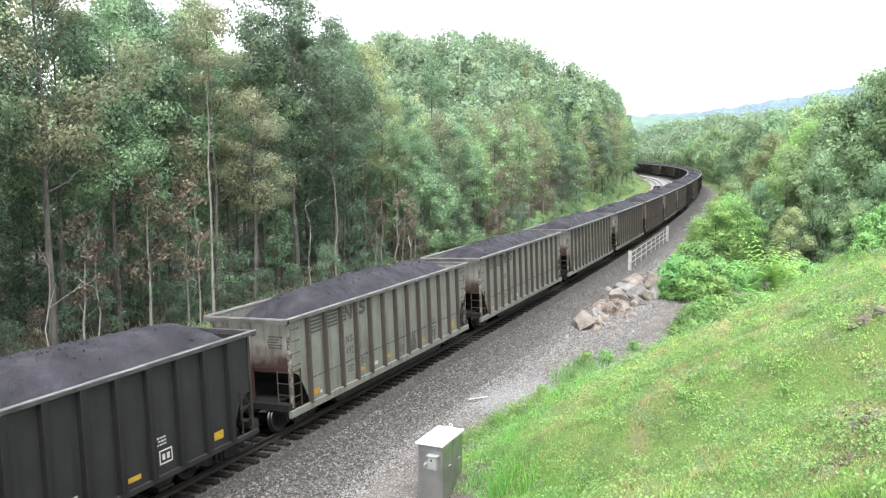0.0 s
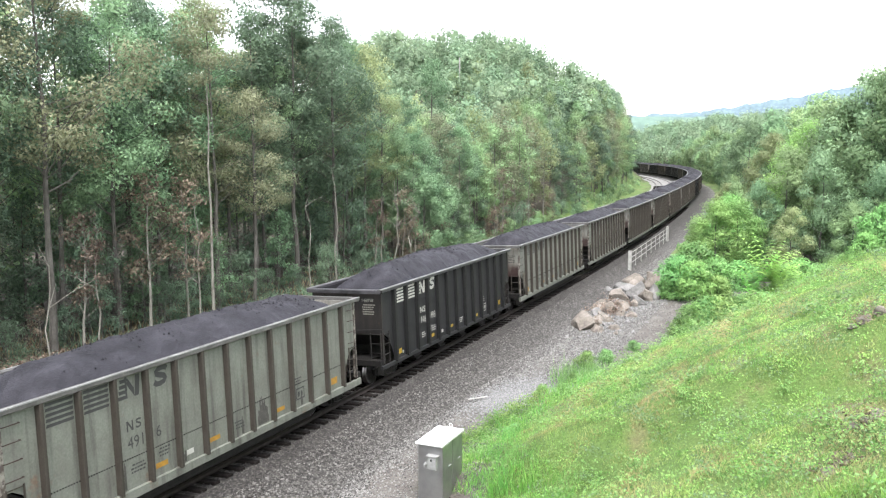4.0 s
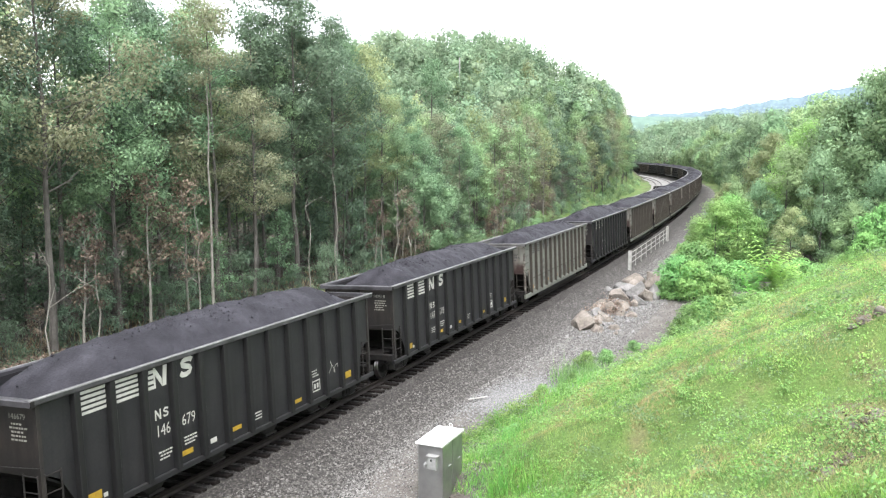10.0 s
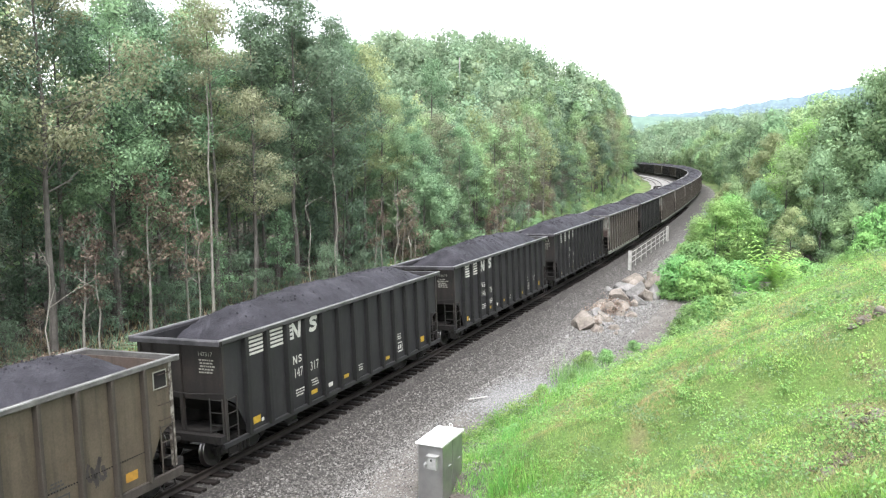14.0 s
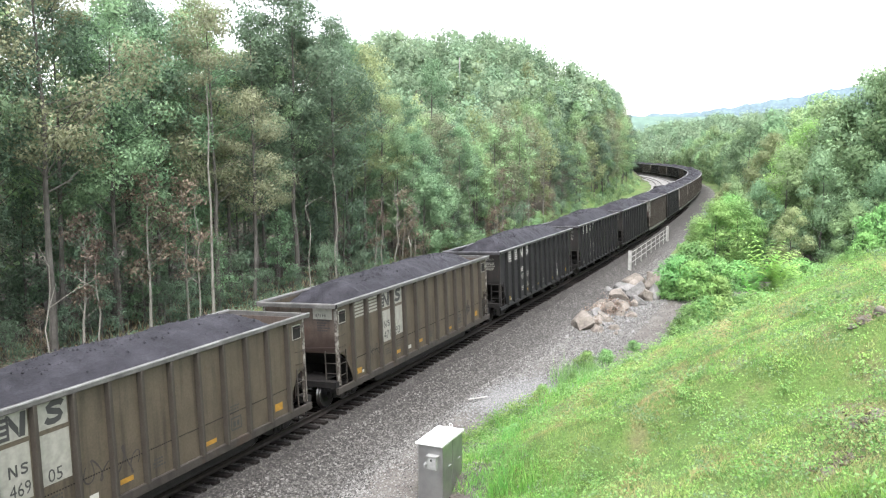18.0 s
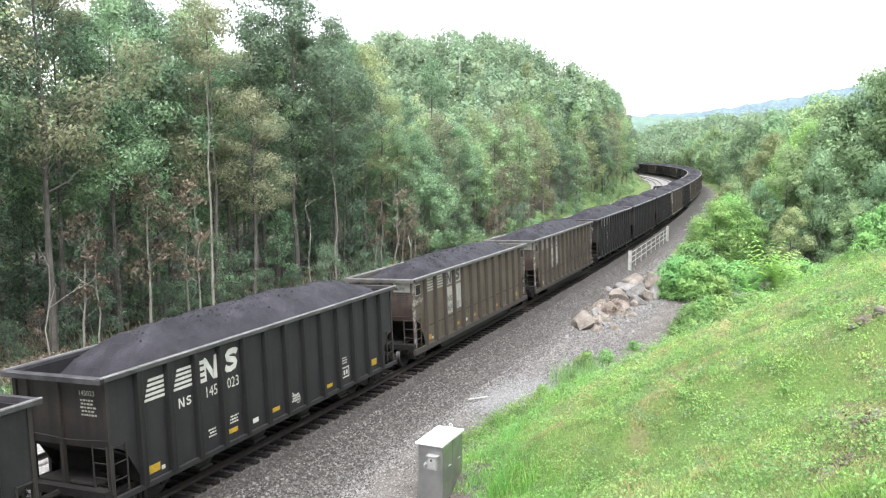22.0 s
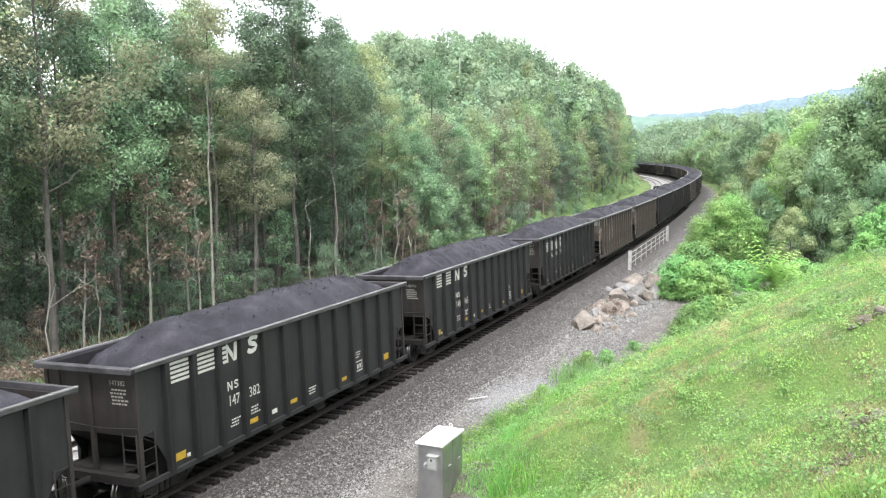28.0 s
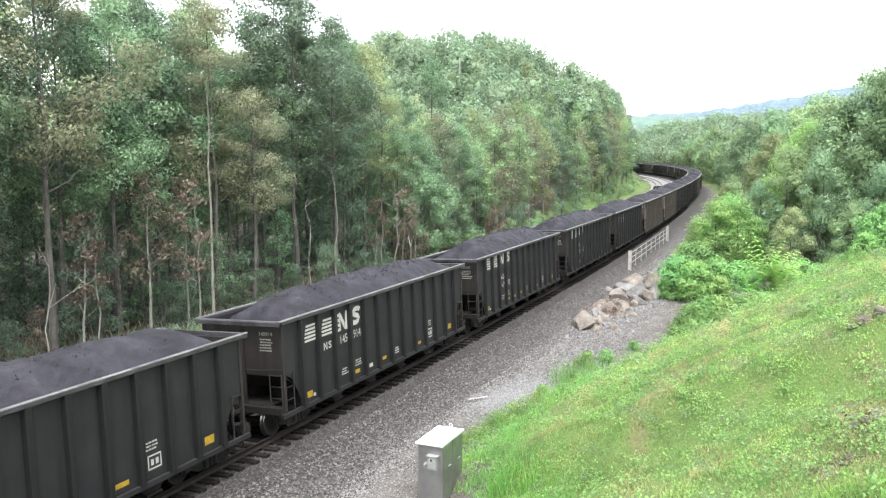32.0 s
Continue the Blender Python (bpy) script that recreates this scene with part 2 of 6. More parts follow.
# distance haze put into the next two leaf colours: paler, and bluer on the hill
LEAF_FAR = leaf_mat("haze_paled_leaves", speckle=3.5, stops=[(0.0, (0.18, 0.30, 0.135)), (0.5, (0.225, 0.36, 0.163)), (1.0, (0.275, 0.42, 0.192))])
LEAF_HILL = leaf_mat("haze_tinted_hill_leaves", crowns=True, speckle=2.2, stops=[(0.0, (0.20, 0.318, 0.185)), (0.5, (0.248, 0.38, 0.222)), (1.0, (0.295, 0.437, 0.257))])
LEAF_DEAD = leaf_mat("withered_brown_leaves", vivid=0.85, stops=[(0.0, (0.115, 0.085, 0.062)), (0.5, (0.195, 0.15, 0.107)), (1.0, (0.30, 0.245, 0.165))])
LEAF_SUMAC = leaf_mat("fresh_sumac_leaves", vivid=0.95, stops=[(0.0, (0.15, 0.33, 0.105)), (0.5, (0.205, 0.42, 0.14)), (1.0, (0.27, 0.49, 0.18))])


def grass_mat(name, fresh, mid, dry, dry_at):
    """Blades whose colour drifts over the bank from fresh green to dry tan."""
    m = leaf_mat(name, fresh, 0.4, 1.0, speckle=14.0)
    n, l = m.node_tree.nodes, m.node_tree.links
    hs = next(x for x in n if x.type == "HUE_SAT")
    c = hs.inputs["Color"].links[0].from_socket
    c = mix(n, l, ramp(n, l, noise_out(n, l, 1.1, 5, rough=0.65), [(0.42, (0, 0, 0)), (0.57, (0.85, 0.85, 0.85))]), c, mid)
    c = mix(n, l, ramp(n, l, noise_out(n, l, 0.5, 6, rough=0.68, stretch=(1.0, 0.55, 1.0)), [(dry_at, (0, 0, 0)), (dry_at + 0.14, (0.85, 0.85, 0.85))]), c, dry)
    l.new(c, hs.inputs["Color"])
    return m


GRASS = grass_mat("grass_blades", [(0.0, (0.125, 0.23, 0.060)), (0.5, (0.305, 0.445, 0.13)), (1.0, (0.49, 0.60, 0.235))], (0.11, 0.23, 0.068), (0.42, 0.325, 0.19), 0.455)
LEAF_HERB = grass_mat("bright_herb_leaves", [(0.0, (0.12, 0.26, 0.068)), (0.5, (0.23, 0.42, 0.118)), (1.0, (0.36, 0.55, 0.185))], (0.12, 0.28, 0.078), (0.38, 0.34, 0.17), 0.55)
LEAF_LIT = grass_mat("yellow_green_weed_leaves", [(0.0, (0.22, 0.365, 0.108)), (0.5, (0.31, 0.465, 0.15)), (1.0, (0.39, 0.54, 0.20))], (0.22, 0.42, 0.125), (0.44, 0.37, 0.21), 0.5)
GRASS_FRESH = grass_mat("fresh_grass_blades", [(0.0, (0.12, 0.31, 0.065)), (0.5, (0.19, 0.42, 0.09)), (1.0, (0.30, 0.52, 0.14))], (0.17, 0.42, 0.12), (0.30, 0.36, 0.13), 0.62)
STRAW = leaf_mat("dry_grass", vivid=0.9, stops=[(0.0, (0.250, 0.200, 0.094)), (0.5, (0.375, 0.312, 0.150)), (1.0, (0.500, 0.450, 0.250))])
ROCK = rough_mat("tan_sandstone", [(0.3, (0.085, 0.073, 0.064)), (0.55, (0.20, 0.176, 0.152)), (0.8, (0.34, 0.31, 0.27))], 0.9, 0.9, 7, 1.0)
ROCK_GREY = rough_mat("grey_boulder_stone", [(0.3, (0.08, 0.078, 0.076)), (0.7, (0.24, 0.232, 0.226))], 1.1, 0.9, 8, 0.9)
CABINET = plain_mat("brushed_aluminium", (0.40, 0.40, 0.40), 0.36, 0.85, 0.25, 2.0)
FITTING = plain_mat("dull_grey_fitting", (0.36, 0.36, 0.355), 0.5, 0.4, 0.25, 8.0)
# the cabinet's aluminium again, whitened for the daylight on its top
CABINET_LID = plain_mat("sunlit_aluminium_lid", (0.75, 0.75, 0.74), 0.5, 0.2, 0.08, 3.0)
FENCE = plain_mat("white_fence_paint", (0.38, 0.375, 0.355), 0.6, 0, 0.3)


# ---- building helpers ----
class Form:
    """Collects vertices and faces of one mesh."""

    def __init__(self):
        self.v, self.f = [], []

    def add(self, verts, faces):
        k = len(self.v)
        self.v += [tuple(p) for p in verts]
        self.f += [tuple(i + k for i in q) for q in faces]
        return self

    def box(self, x0, x1, y0, y1, z0, z1):
        p = [(x, y, z) for z in (z0, z1) for y in (y0, y1) for x in (x0, x1)]
        return self.add(p, [(0, 2, 3, 1), (4, 5, 7, 6), (0, 1, 5, 4), (2, 6, 7, 3), (0, 4, 6, 2), (1, 3, 7, 5)])

    def prism(self, outline, a, b, axis):
        """An outline in two axes drawn out along the third, from a to b."""
        def at(p, t):
            return {"x": (t, p[0], p[1]), "y": (p[0], t, p[1]), "z": (p[0], p[1], t)}[axis]
        n = len(outline)
        return self.add([at(p, a) for p in outline] + [at(p, b) for p in outline],
                        [tuple(range(n))[::-1], tuple(range(n, 2 * n))] + [(i, (i + 1) % n, n + (i + 1) % n, n + i) for i in range(n)])

    def rod(self, a, b, r0, r1=None, sides=6, caps=True):
        a, b = Vector(a), Vector(b)
        r1 = r0 if r1 is None else r1
        q = (b - a).to_track_quat("Z", "Y")
        ring = [q @ Vector((math.cos(t), math.sin(t), 0)) for t in (2 * math.pi * i / sides for i in range(sides))]
        faces = [(i, (i + 1) % sides, sides + (i + 1) % sides, sides + i) for i in range(sides)]
        if caps:
            faces += [tuple(range(sides))[::-1], tuple(range(sides, 2 * sides))]
        return self.add([a + p * r0 for p in ring] + [b + p * r1 for p in ring], faces)

    def tube(self, points, radii, sides=6):
        for i in range(len(points) - 1):
            self.rod(points[i], points[i + 1], radii[i], radii[i + 1], sides, i in (0, len(points) - 2))
        return self

    def lathe(self, profile, axis_y0=0.0, sides=20):
        """Turned about the y axis: profile of (radius, y)."""
        n = len(profile)
        v = [(r * math.cos(2 * math.pi * k / sides), y + axis_y0, r * math.sin(2 * math.pi * k / sides)) for k in range(sides) for r, y in profile]
        f = [(k * n + i, k * n + i + 1, ((k + 1) % sides) * n + i + 1, ((k + 1) % sides) * n + i) for k in range(sides) for i in range(n - 1)]
        return self.add(v, f)

    def mesh(self, name, material, smooth=False):
        me = bpy.data.meshes.new(name)
        me.from_pydata(self.v, [], self.f)
        me.materials.append(material)
        if smooth:
            me.polygons.foreach_set("use_smooth", [True] * len(me.polygons))
        me.update()
        return me


def part(name, form, material, parent, label="", at=None, smooth=False):
    me = form if isinstance(form, bpy.types.Mesh) else form.mesh(name, material, smooth)
    ob = new(name, me)
    ob.parent = parent
    if at is not None:
        ob.matrix_local = at
    return tagged(ob, label)


def thing(name, label, category, group="", kind="", at=None):
    ob = new(name)
    ob.empty_display_size = 0.2
    if at is not None:
        ob.matrix_world = at
    return tagged(ob, label, category, group, kind)


def sheet_mesh(name, verts, quads, material, smooth=False):
    """A mesh from arrays: vertices (n, 3) and faces (m, 3 or 4)."""
    verts, quads = np.asarray(verts, np.float32), np.asarray(quads, np.int32)
    me = bpy.data.meshes.new(name)
    me.vertices.add(len(verts))
    me.vertices.foreach_set("co", verts.ravel())
    me.loops.add(quads.size)
    me.loops.foreach_set("vertex_index", quads.ravel())
    me.polygons.add(len(quads))
    me.polygons.foreach_set("loop_start", np.arange(len(quads), dtype=np.int32) * quads.shape[1])
    if smooth:
        me.polygons.foreach_set("use_smooth", np.ones(len(quads), bool))
    me.materials.append(material)
    me.update()
    me.validate()
    return me


def leaves(centres, size, rng, up=0.3, slim=0.48, out=None):
    """Pointed leaf sprays, one at each centre, that face roughly up and out of their clump."""
    n = len(centres)
    nor = rng.normal(size=(n, 3)) * 0.6 + [0, 0, up * 2]
    if out is not None:
        nor += out * 1.3
    nor /= np.linalg.norm(nor, axis=1)[:, None] + 1e-9
    d = np.cross(nor, rng.normal(size=(n, 3)))
    d /= np.linalg.norm(d, axis=1)[:, None] + 1e-9
    side = np.cross(nor, d)
    ln = (size * rng.uniform(0.6, 1.3, n))[:, None]
    sag = nor * -0.12 * ln
    v = np.stack([centres - d * ln * 0.4 + side * ln * slim * 0.55, centres - d * ln * 0.5 - side * ln * slim * 0.55, centres + d * ln * 0.65 + sag], 1)
    return v.reshape(-1, 3), np.arange(3 * n).reshape(n, 3)


# ---- coal wagons ----
HL, HW, TOP = 7.215, 1.55, 3.61       # half length over the rim, half width, height
PANEL = 1.003
EDGE = HL - 6 * PANEL                 # the corner panels are a little wider
SIDE = 1.40                           # plane of the side sheets
SILL = 0.78
INSET = 0.20                          # the end sheets stand back from the rim
NOTCH = 1.90


def text_mesh(words, height, material):
    cu = bpy.data.curves.new("lettering", "FONT")
    cu.body, cu.size = words, height * 1.4
    cu.resolution_u = 2
    ob = bpy.data.objects.new("lettering", cu)
    scene.collection.objects.link(ob)
    me = bpy.data.meshes.new_from_object(ob.evaluated_get(bpy.context.evaluated_depsgraph_get()))
    bpy.data.objects.remove(ob)
    width = max(v.co.x for v in me.vertices)
    me.transform(Matrix.Diagonal((min(1.0, 0.51 / width) if height > 0.2 else 1.0, 1, 1, 1)))
    me.materials.clear()
    me.materials.append(material)
    return me


def near_side(x, z, proud=0.004):
    """Pose of flat marks on the right-hand side sheet: their x runs forwards, their y up."""
    return Matrix.Translation((x, -SIDE - proud, z)) @ Matrix.Rotation(math.pi / 2, 4, "X")


def near_end(y, z, proud=0.004):
    return Matrix.Translation((-HL + 0.06 + INSET - proud, y, z)) @ Matrix.Rotation(-math.pi / 2, 4, "Z") @ Matrix.Rotation(math.pi / 2, 4, "X")


def bars(spec):
    f = Form()
    for x0, y0, x1, y1, lean in spec:
        f.add([(x0, y0, 0), (x1, y0, 0), (x1 + lean, y1, 0), (x0 + lean, y1, 0)], [(0, 1, 2, 3)])
    return f


def rib_form(wide):
    h = wide / 2
    f = Form()
    f.prism([(-h, 0.0), (h, 0.0), (h * 0.8, -0.125), (h * 0.62, -0.14), (-h * 0.62, -0.14), (-h * 0.8, -0.125)], SILL - 0.02, TOP - 0.12, "z")
    return f


def side_form():
    f = Form()
    a, b = HL - 0.04 - INSET, HL - EDGE
    half = [(a, TOP - 0.1), (a, NOTCH), (a - 0.22, NOTCH - 0.02), (a - 0.46, NOTCH - 0.16), (b, SILL + 0.12), (b, SILL)]
    out = [(-x, z) for x, z in half] + half[::-1]
    f.prism(out, -0.02, 0.02, "y")
    return f


def rim_form():
    prof = lambda s: [(s * (HW - 0.16), TOP - 0.13), (s * (HW - 0.02), TOP - 0.13), (s * HW, TOP - 0.11), (s * HW, TOP - 0.025), (s * (HW - 0.025), TOP), (s * (HW - 0.13), TOP), (s * (HW - 0.16), TOP - 0.02)]
    f = Form()
    for s in (-1, 1):
        f.prism(prof(s) if s > 0 else prof(s)[::-1], -HL, HL, "x")
        e = [(s * (HL - 0.15), TOP - 0.15), (s * (HL - 0.0), TOP - 0.15), (s * (HL + 0.01), TOP - 0.03), (s * (HL - 0.02), TOP - 0.004), (s * (HL - 0.15), TOP - 0.004)]
        f.prism(e if s > 0 else e[::-1], -HW + 0.02, HW - 0.02, "y")
    return f


def edge_form():
    f = Form()
    for s in (-1, 1):
        f.box(-HL, HL, min(s * (HW - 0.045), s * (HW + 0.008)), max(s * (HW - 0.045), s * (HW + 0.008)), TOP - 0.022, TOP + 0.008)
    return f


def coal_form(seed, peak, bare, bare_front):
    """Heaped coal: slopes down to a bare stretch at the rear end and stops close to the front end."""
    rng = random.Random(seed)
    nx, ny = 66, 20
    ph = [rng.uniform(0, 50) for _ in range(4)]
    vs, fs = [], []
    for i in range(nx):
        x = (HL - 0.12 - INSET) * (2 * i / (nx - 1) - 1)
        for j in range(ny):
            y = -1.37 + 2.74 * j / (ny - 1)
            cross = max(0.0, 1 - (abs(y) / 1.37) ** 1.9)
            swell = 0.75 + 0.25 * math.sin((x + HL) / (2 * HL) * math.pi)
            top = TOP - 0.13 + peak * swell * cross
            rear = TOP - 0.42 + (x + HL - bare) * 0.72 - 0.10 * abs(y)
            front = TOP - 0.30 + (HL - x - bare_front) * 0.62 - 0.08 * abs(y)
            z = top
            for other in (rear, front):
                z = 0.5 * (z + other - math.sqrt((z - other) ** 2 + 0.03))
            z = max(z, TOP - 1.5)
            z += min(1.0, 0.25 + 2.2 * cross) * 0.07 * noise.noise((x * 0.8 + ph[0], y * 0.9, ph[1])) + 0.05 * noise.noise((x * 2.2 + ph[2], y * 2.2, ph[3])) + 0.04 * noise.noise((x * 5, y * 5, ph[0])) + 0.02 * noise.noise((x * 15, y * 15, ph[1]))
            vs.append((x, y, z))
    for i in range(nx - 1):
        for j in range(ny - 1):
            k = i * ny + j
            fs.append((k, k + ny, k + ny + 1, k + 1))
    f = Form().add(vs, fs)
    knots = [(rng.randrange(14, nx - 10), rng.randrange(6, ny - 5)) for _ in range(9)]
    for n in range(420):
        i, j = rng.randrange(6, nx - 6), rng.randrange(2, ny - 2)
        if n % 3:
            i, j = (min(m - 3, max(3, round(rng.gauss(c, w)))) for c, w, m in zip(knots[n % 9], (3.2, 1.4), (nx, ny)))
        x, y, z = vs[i * ny + j]
        x, y = x + rng.uniform(-0.1, 0.1), y + rng.uniform(-0.07, 0.07)
        s = 0.012 + 0.036 * rng.random() ** 2.0
        f.add([(x + s * rng.uniform(0.6, 1.2), y, z), (x, y + s, z + 0.01), (x - s, y, z), (x, y - s, z), (x, y, z + s * 1.2), (x, y, z - s)],
              [(0, 1, 4), (1, 2, 4), (2, 3, 4), (3, 0, 4), (1, 0, 5), (2, 1, 5), (3, 2, 5), (0, 3, 5)])
    return f


def ladder_form(span, axis, z0, z1, rungs):
    f = Form()
    for t in (0, span):
        p = (lambda z: (t, 0, z)) if axis == "x" else (lambda z: (0, t, z))
        f.rod(p(z0), p(z1), 0.022, sides=5)
    for i in range(rungs):
        z = z0 + 0.06 + (z1 - z0 - 0.1) * i / (rungs - 1)
        f.rod((0, 0, z), (span, 0, z) if axis == "x" else (0, span, z), 0.014, sides=5)
    return f


def wheelset_forms():
    tread = Form()
    body = Form().rod((0, -0.72, 0), (0, 0.72, 0), 0.08, sides=12)
    for s in (-1, 1):
        y = s * 0.72
        tread.lathe([(0.44, y + s * 0.06), (0.455, y + s * 0.055), (0.46, y), (0.465, y - s * 0.045), (0.49, y - s * 0.06), (0.49, y - s * 0.075), (0.45, y - s * 0.085)], 0, 18)
        body.lathe([(0.44, y + s * 0.06), (0.38, y + s * 0.05), (0.33, y + s * 0.015), (0.2, y + s * 0.005), (0.14, y + s * 0.06), (0.0, y + s * 0.065)], 0, 18)
        body.lathe([(0.45, y - s * 0.085), (0.37, y - s * 0.06), (0.2, y - s * 0.03), (0.08, y - s * 0.08)], 0, 18)
        for k in range(3):
            t = 2 * math.pi * k / 3
            body.rod((0.07 * math.cos(t), y + s * 0.06, 0.07 * math.sin(t)), (0.07 * math.cos(t), y + s * 0.09, 0.07 * math.sin(t)), 0.018, sides=6)
    return tread.mesh("tread", TREAD, True), body.mesh("wheelset", GRIME, True)


TREAD_MESH, WHEEL_MESH = wheelset_forms()


def frame_form():
    f = Form()
    f.prism([(-1.15, 0.60), (-1.1, 0.36), (-0.72, 0.34), (-0.42, 0.20), (0.42, 0.20), (0.72, 0.34), (1.1, 0.36), (1.15, 0.60), (0.72, 0.66), (0.36, 0.78), (-0.36, 0.78), (-0.72, 0.66)], -0.06, 0.06, "y")
    for x in (-0.89, 0.89):
        f.rod((x, -0.10, 0.46), (x, 0.10, 0.46), 0.13, sides=10)
    for x in (-0.17, 0.0, 0.17):
        f.rod((x, -0.11, 0.24), (x, -0.11, 0.56), 0.062, sides=8)
    return f


FRAME_MESH = frame_form().mesh("side_frame", GRIME)
BOLSTER_MESH = Form().box(-0.22, 0.22, -0.95, 0.95, 0.42, 0.74).mesh("bolster", GRIME)


def bogie(parent, x):
    b = part("bogie", BOLSTER_MESH, GRIME, parent, "grimy cast steel two-axle bogie", Matrix.Translation((x, 0, 0)))
    for y in (-1.0, 1.0):
        part("side_frame", FRAME_MESH, GRIME, b, at=Matrix.Translation((0, y, 0)) @ Matrix.Rotation(0 if y < 0 else math.pi, 4, "Z"))
    for wx in (-0.89, 0.89):
        w = part("wheelset", WHEEL_MESH, GRIME, b, at=Matrix.Translation((wx, 0, 0.46)))
        w.data = WHEEL_MESH
    return b


def join_tread():
    """The polished running surface belongs to the wheelset's own mesh."""
    bm = bmesh.new()
    bm.from_mesh(WHEEL_MESH)
    k = len(bm.faces)
    bm.from_mesh(TREAD_MESH)
    bm.faces.ensure_lookup_table()
    for f in bm.faces[k:]:
        f.material_index = 1
    bm.to_mesh(WHEEL_MESH)
    bm.free()
    WHEEL_MESH.materials.append(TREAD)


join_tread()
RIB_WIDE, RIB_SLIM = rib_form(0.21), rib_form(0.13)
SIDE_FORM, RIM_FORM = side_form(), rim_form()
END_FORM = Form().box(-0.02, 0.02, -SIDE, SIDE, NOTCH, TOP - 0.1)
SLOPE_FORM = Form().prism([(-HL + 0.08 + INSET, NOTCH), (-HL + 2.1, 0.75), (-HL + 2.1, 0.80), (-HL + 0.08 + INSET, NOTCH + 0.06)], -1.36, 1.36, "y")
POST_FORM = Form().box(-0.05, 0.05, -0.05, 0.05, 0.86, TOP - 0.12)
SILL_FORM = Form().prism([(-0.06, SILL - 0.12), (0.04, SILL - 0.12), (0.04, SILL), (-0.02, SILL + 0.02), (-0.06, SILL)], -HL + 0.05, HL - 0.05, "x")
SILL_DEEP = Form().prism([(-0.06, SILL - 0.20), (0.04, SILL - 0.20), (0.05, SILL), (-0.02, SILL + 0.02), (-0.06, SILL)], -HL + 0.05, HL - 0.05, "x")
CENTRE_FORM = Form().box(-HL + 0.1, HL - 0.1, -0.2, 0.2, 0.66, 0.98)
PLATFORM_FORM = Form().box(-0.12, 0.16, -1.44, 1.44, 0.80, 1.0).box(0.1, 0.9, -0.9, 0.9, 0.96, 1.0)
CHUTE_FORM = Form().prism([(-0.95, 0.98), (0.95, 0.98), (0.22, 0.36), (-0.22, 0.36)], -1.2, 1.2, "y").box(-0.26, 0.26, -1.26, 1.26, 0.30, 0.37)
TUB_FORM = Form().prism([(-4.6, 0.98), (4.6, 0.98), (4.35, 0.40), (4.2, 0.31), (-4.2, 0.31), (-4.35, 0.40)], -1.34, 1.34, "y")
COUPLER_FORM = Form().rod((-0.75, 0, 0.84), (0.05, 0, 0.84), 0.09, sides=8).prism([(-0.88, -0.12), (-0.76, -0.16), (-0.6, -0.11), (-0.6, 0.12), (-0.74, 0.15), (-0.78, 0.03), (-0.88, 0.03)], 0.70, 0.98, "z")
LADDER_SIDE, LADDER_END = ladder_form(0.42, "x", 0.72, 1.98, 4), ladder_form(0.42, "y", 0.84, 1.98, 4)
# added plate that keeps light out behind the end openings, so they look black
SHADE_PLATE_FORM = Form().box(0.0, 0.04, -1.37, 1.37, 0.8, 1.75).box(0.0, 0.5, -0.35, 0.35, 0.9, 1.5)
STEP_FORM = Form().rod((0, 0, 0.85), (0, 0, 0.38), 0.02, sides=5).rod((0.4, 0, 0.85), (0.4, 0, 0.38), 0.02, sides=5).rod((0, 0, 0.39), (0.4, 0, 0.39), 0.024, sides=5).rod((0, 0, 0.6), (0.4, 0, 0.6), 0.018, sides=5)
RAIL_FORM = Form().tube([(0, -1.46, 2.14), (-0.07, -1.40, 2.13), (-0.07, -0.3, 2.06), (-0.07, 0.9, 2.13), (0, 1.0, 2.14)], [0.013] * 5, 5)
GRAB_FORM = Form().tube([(0, 0, 0), (0, -0.06, 0), (0.42, -0.06, 0), (0.42, 0, 0)], [0.012] * 4, 5)
HAND_FORM = Form().tube([(0.28 * math.cos(t), 0.28 * math.sin(t), 0) for t in [k * math.pi / 8 for k in range(17)]], [0.018] * 17, 5)
for hk in range(3):
    HAND_FORM.rod((0, 0, 0), (0.28 * math.cos(hk * 2.094), 0.28 * math.sin(hk * 2.094), 0), 0.014, sides=4)
VALVE_FORM = Form().rod((0, -0.5, 0), (0, 0.1, 0), 0.13, sides=12).box(-0.12, 0.12, 0.15, 0.4, -0.14, 0.12)
HATCH_FORM = Form().box(-0.2, 0.2, -0.012, 0.012, -0.19, 0.19)
SHELF_RIVETS = Form()
for rk in range(12):
    SHELF_RIVETS.box(rk * 0.075, rk * 0.075 + 0.03, -0.012, 0.0, 0, 0.03)

SKINS = {"dark": (DARK, DARK_END, RIM_DARK, RIB_WIDE), "pale": (PALE, PALE_END, RIM_PALE, RIB_SLIM), "tan": (TAN, TAN_END, RIM_PALE, RIB_SLIM)}
LABELS = {"dark": "charcoal steel hopper wagon heaped with coal on the rails",
          "pale": "weathered pale grey-green gondola wagon heaped with coal on rails",
          "tan": "dirty tan rust-streaked gondola wagon heaped with coal on rails"}
CACHE = {}


def cached(key, form, material, smooth=False):
    if key not in CACHE:
        CACHE[key] = form.mesh(key.split("|")[0], material, smooth)
    return CACHE[key]


def stripes(lean):
    return bars([(lean * k * 0.11, k * 0.115, 0.72 + lean * k * 0.11, k * 0.115 + 0.068, 0.02) for k in range(5)])


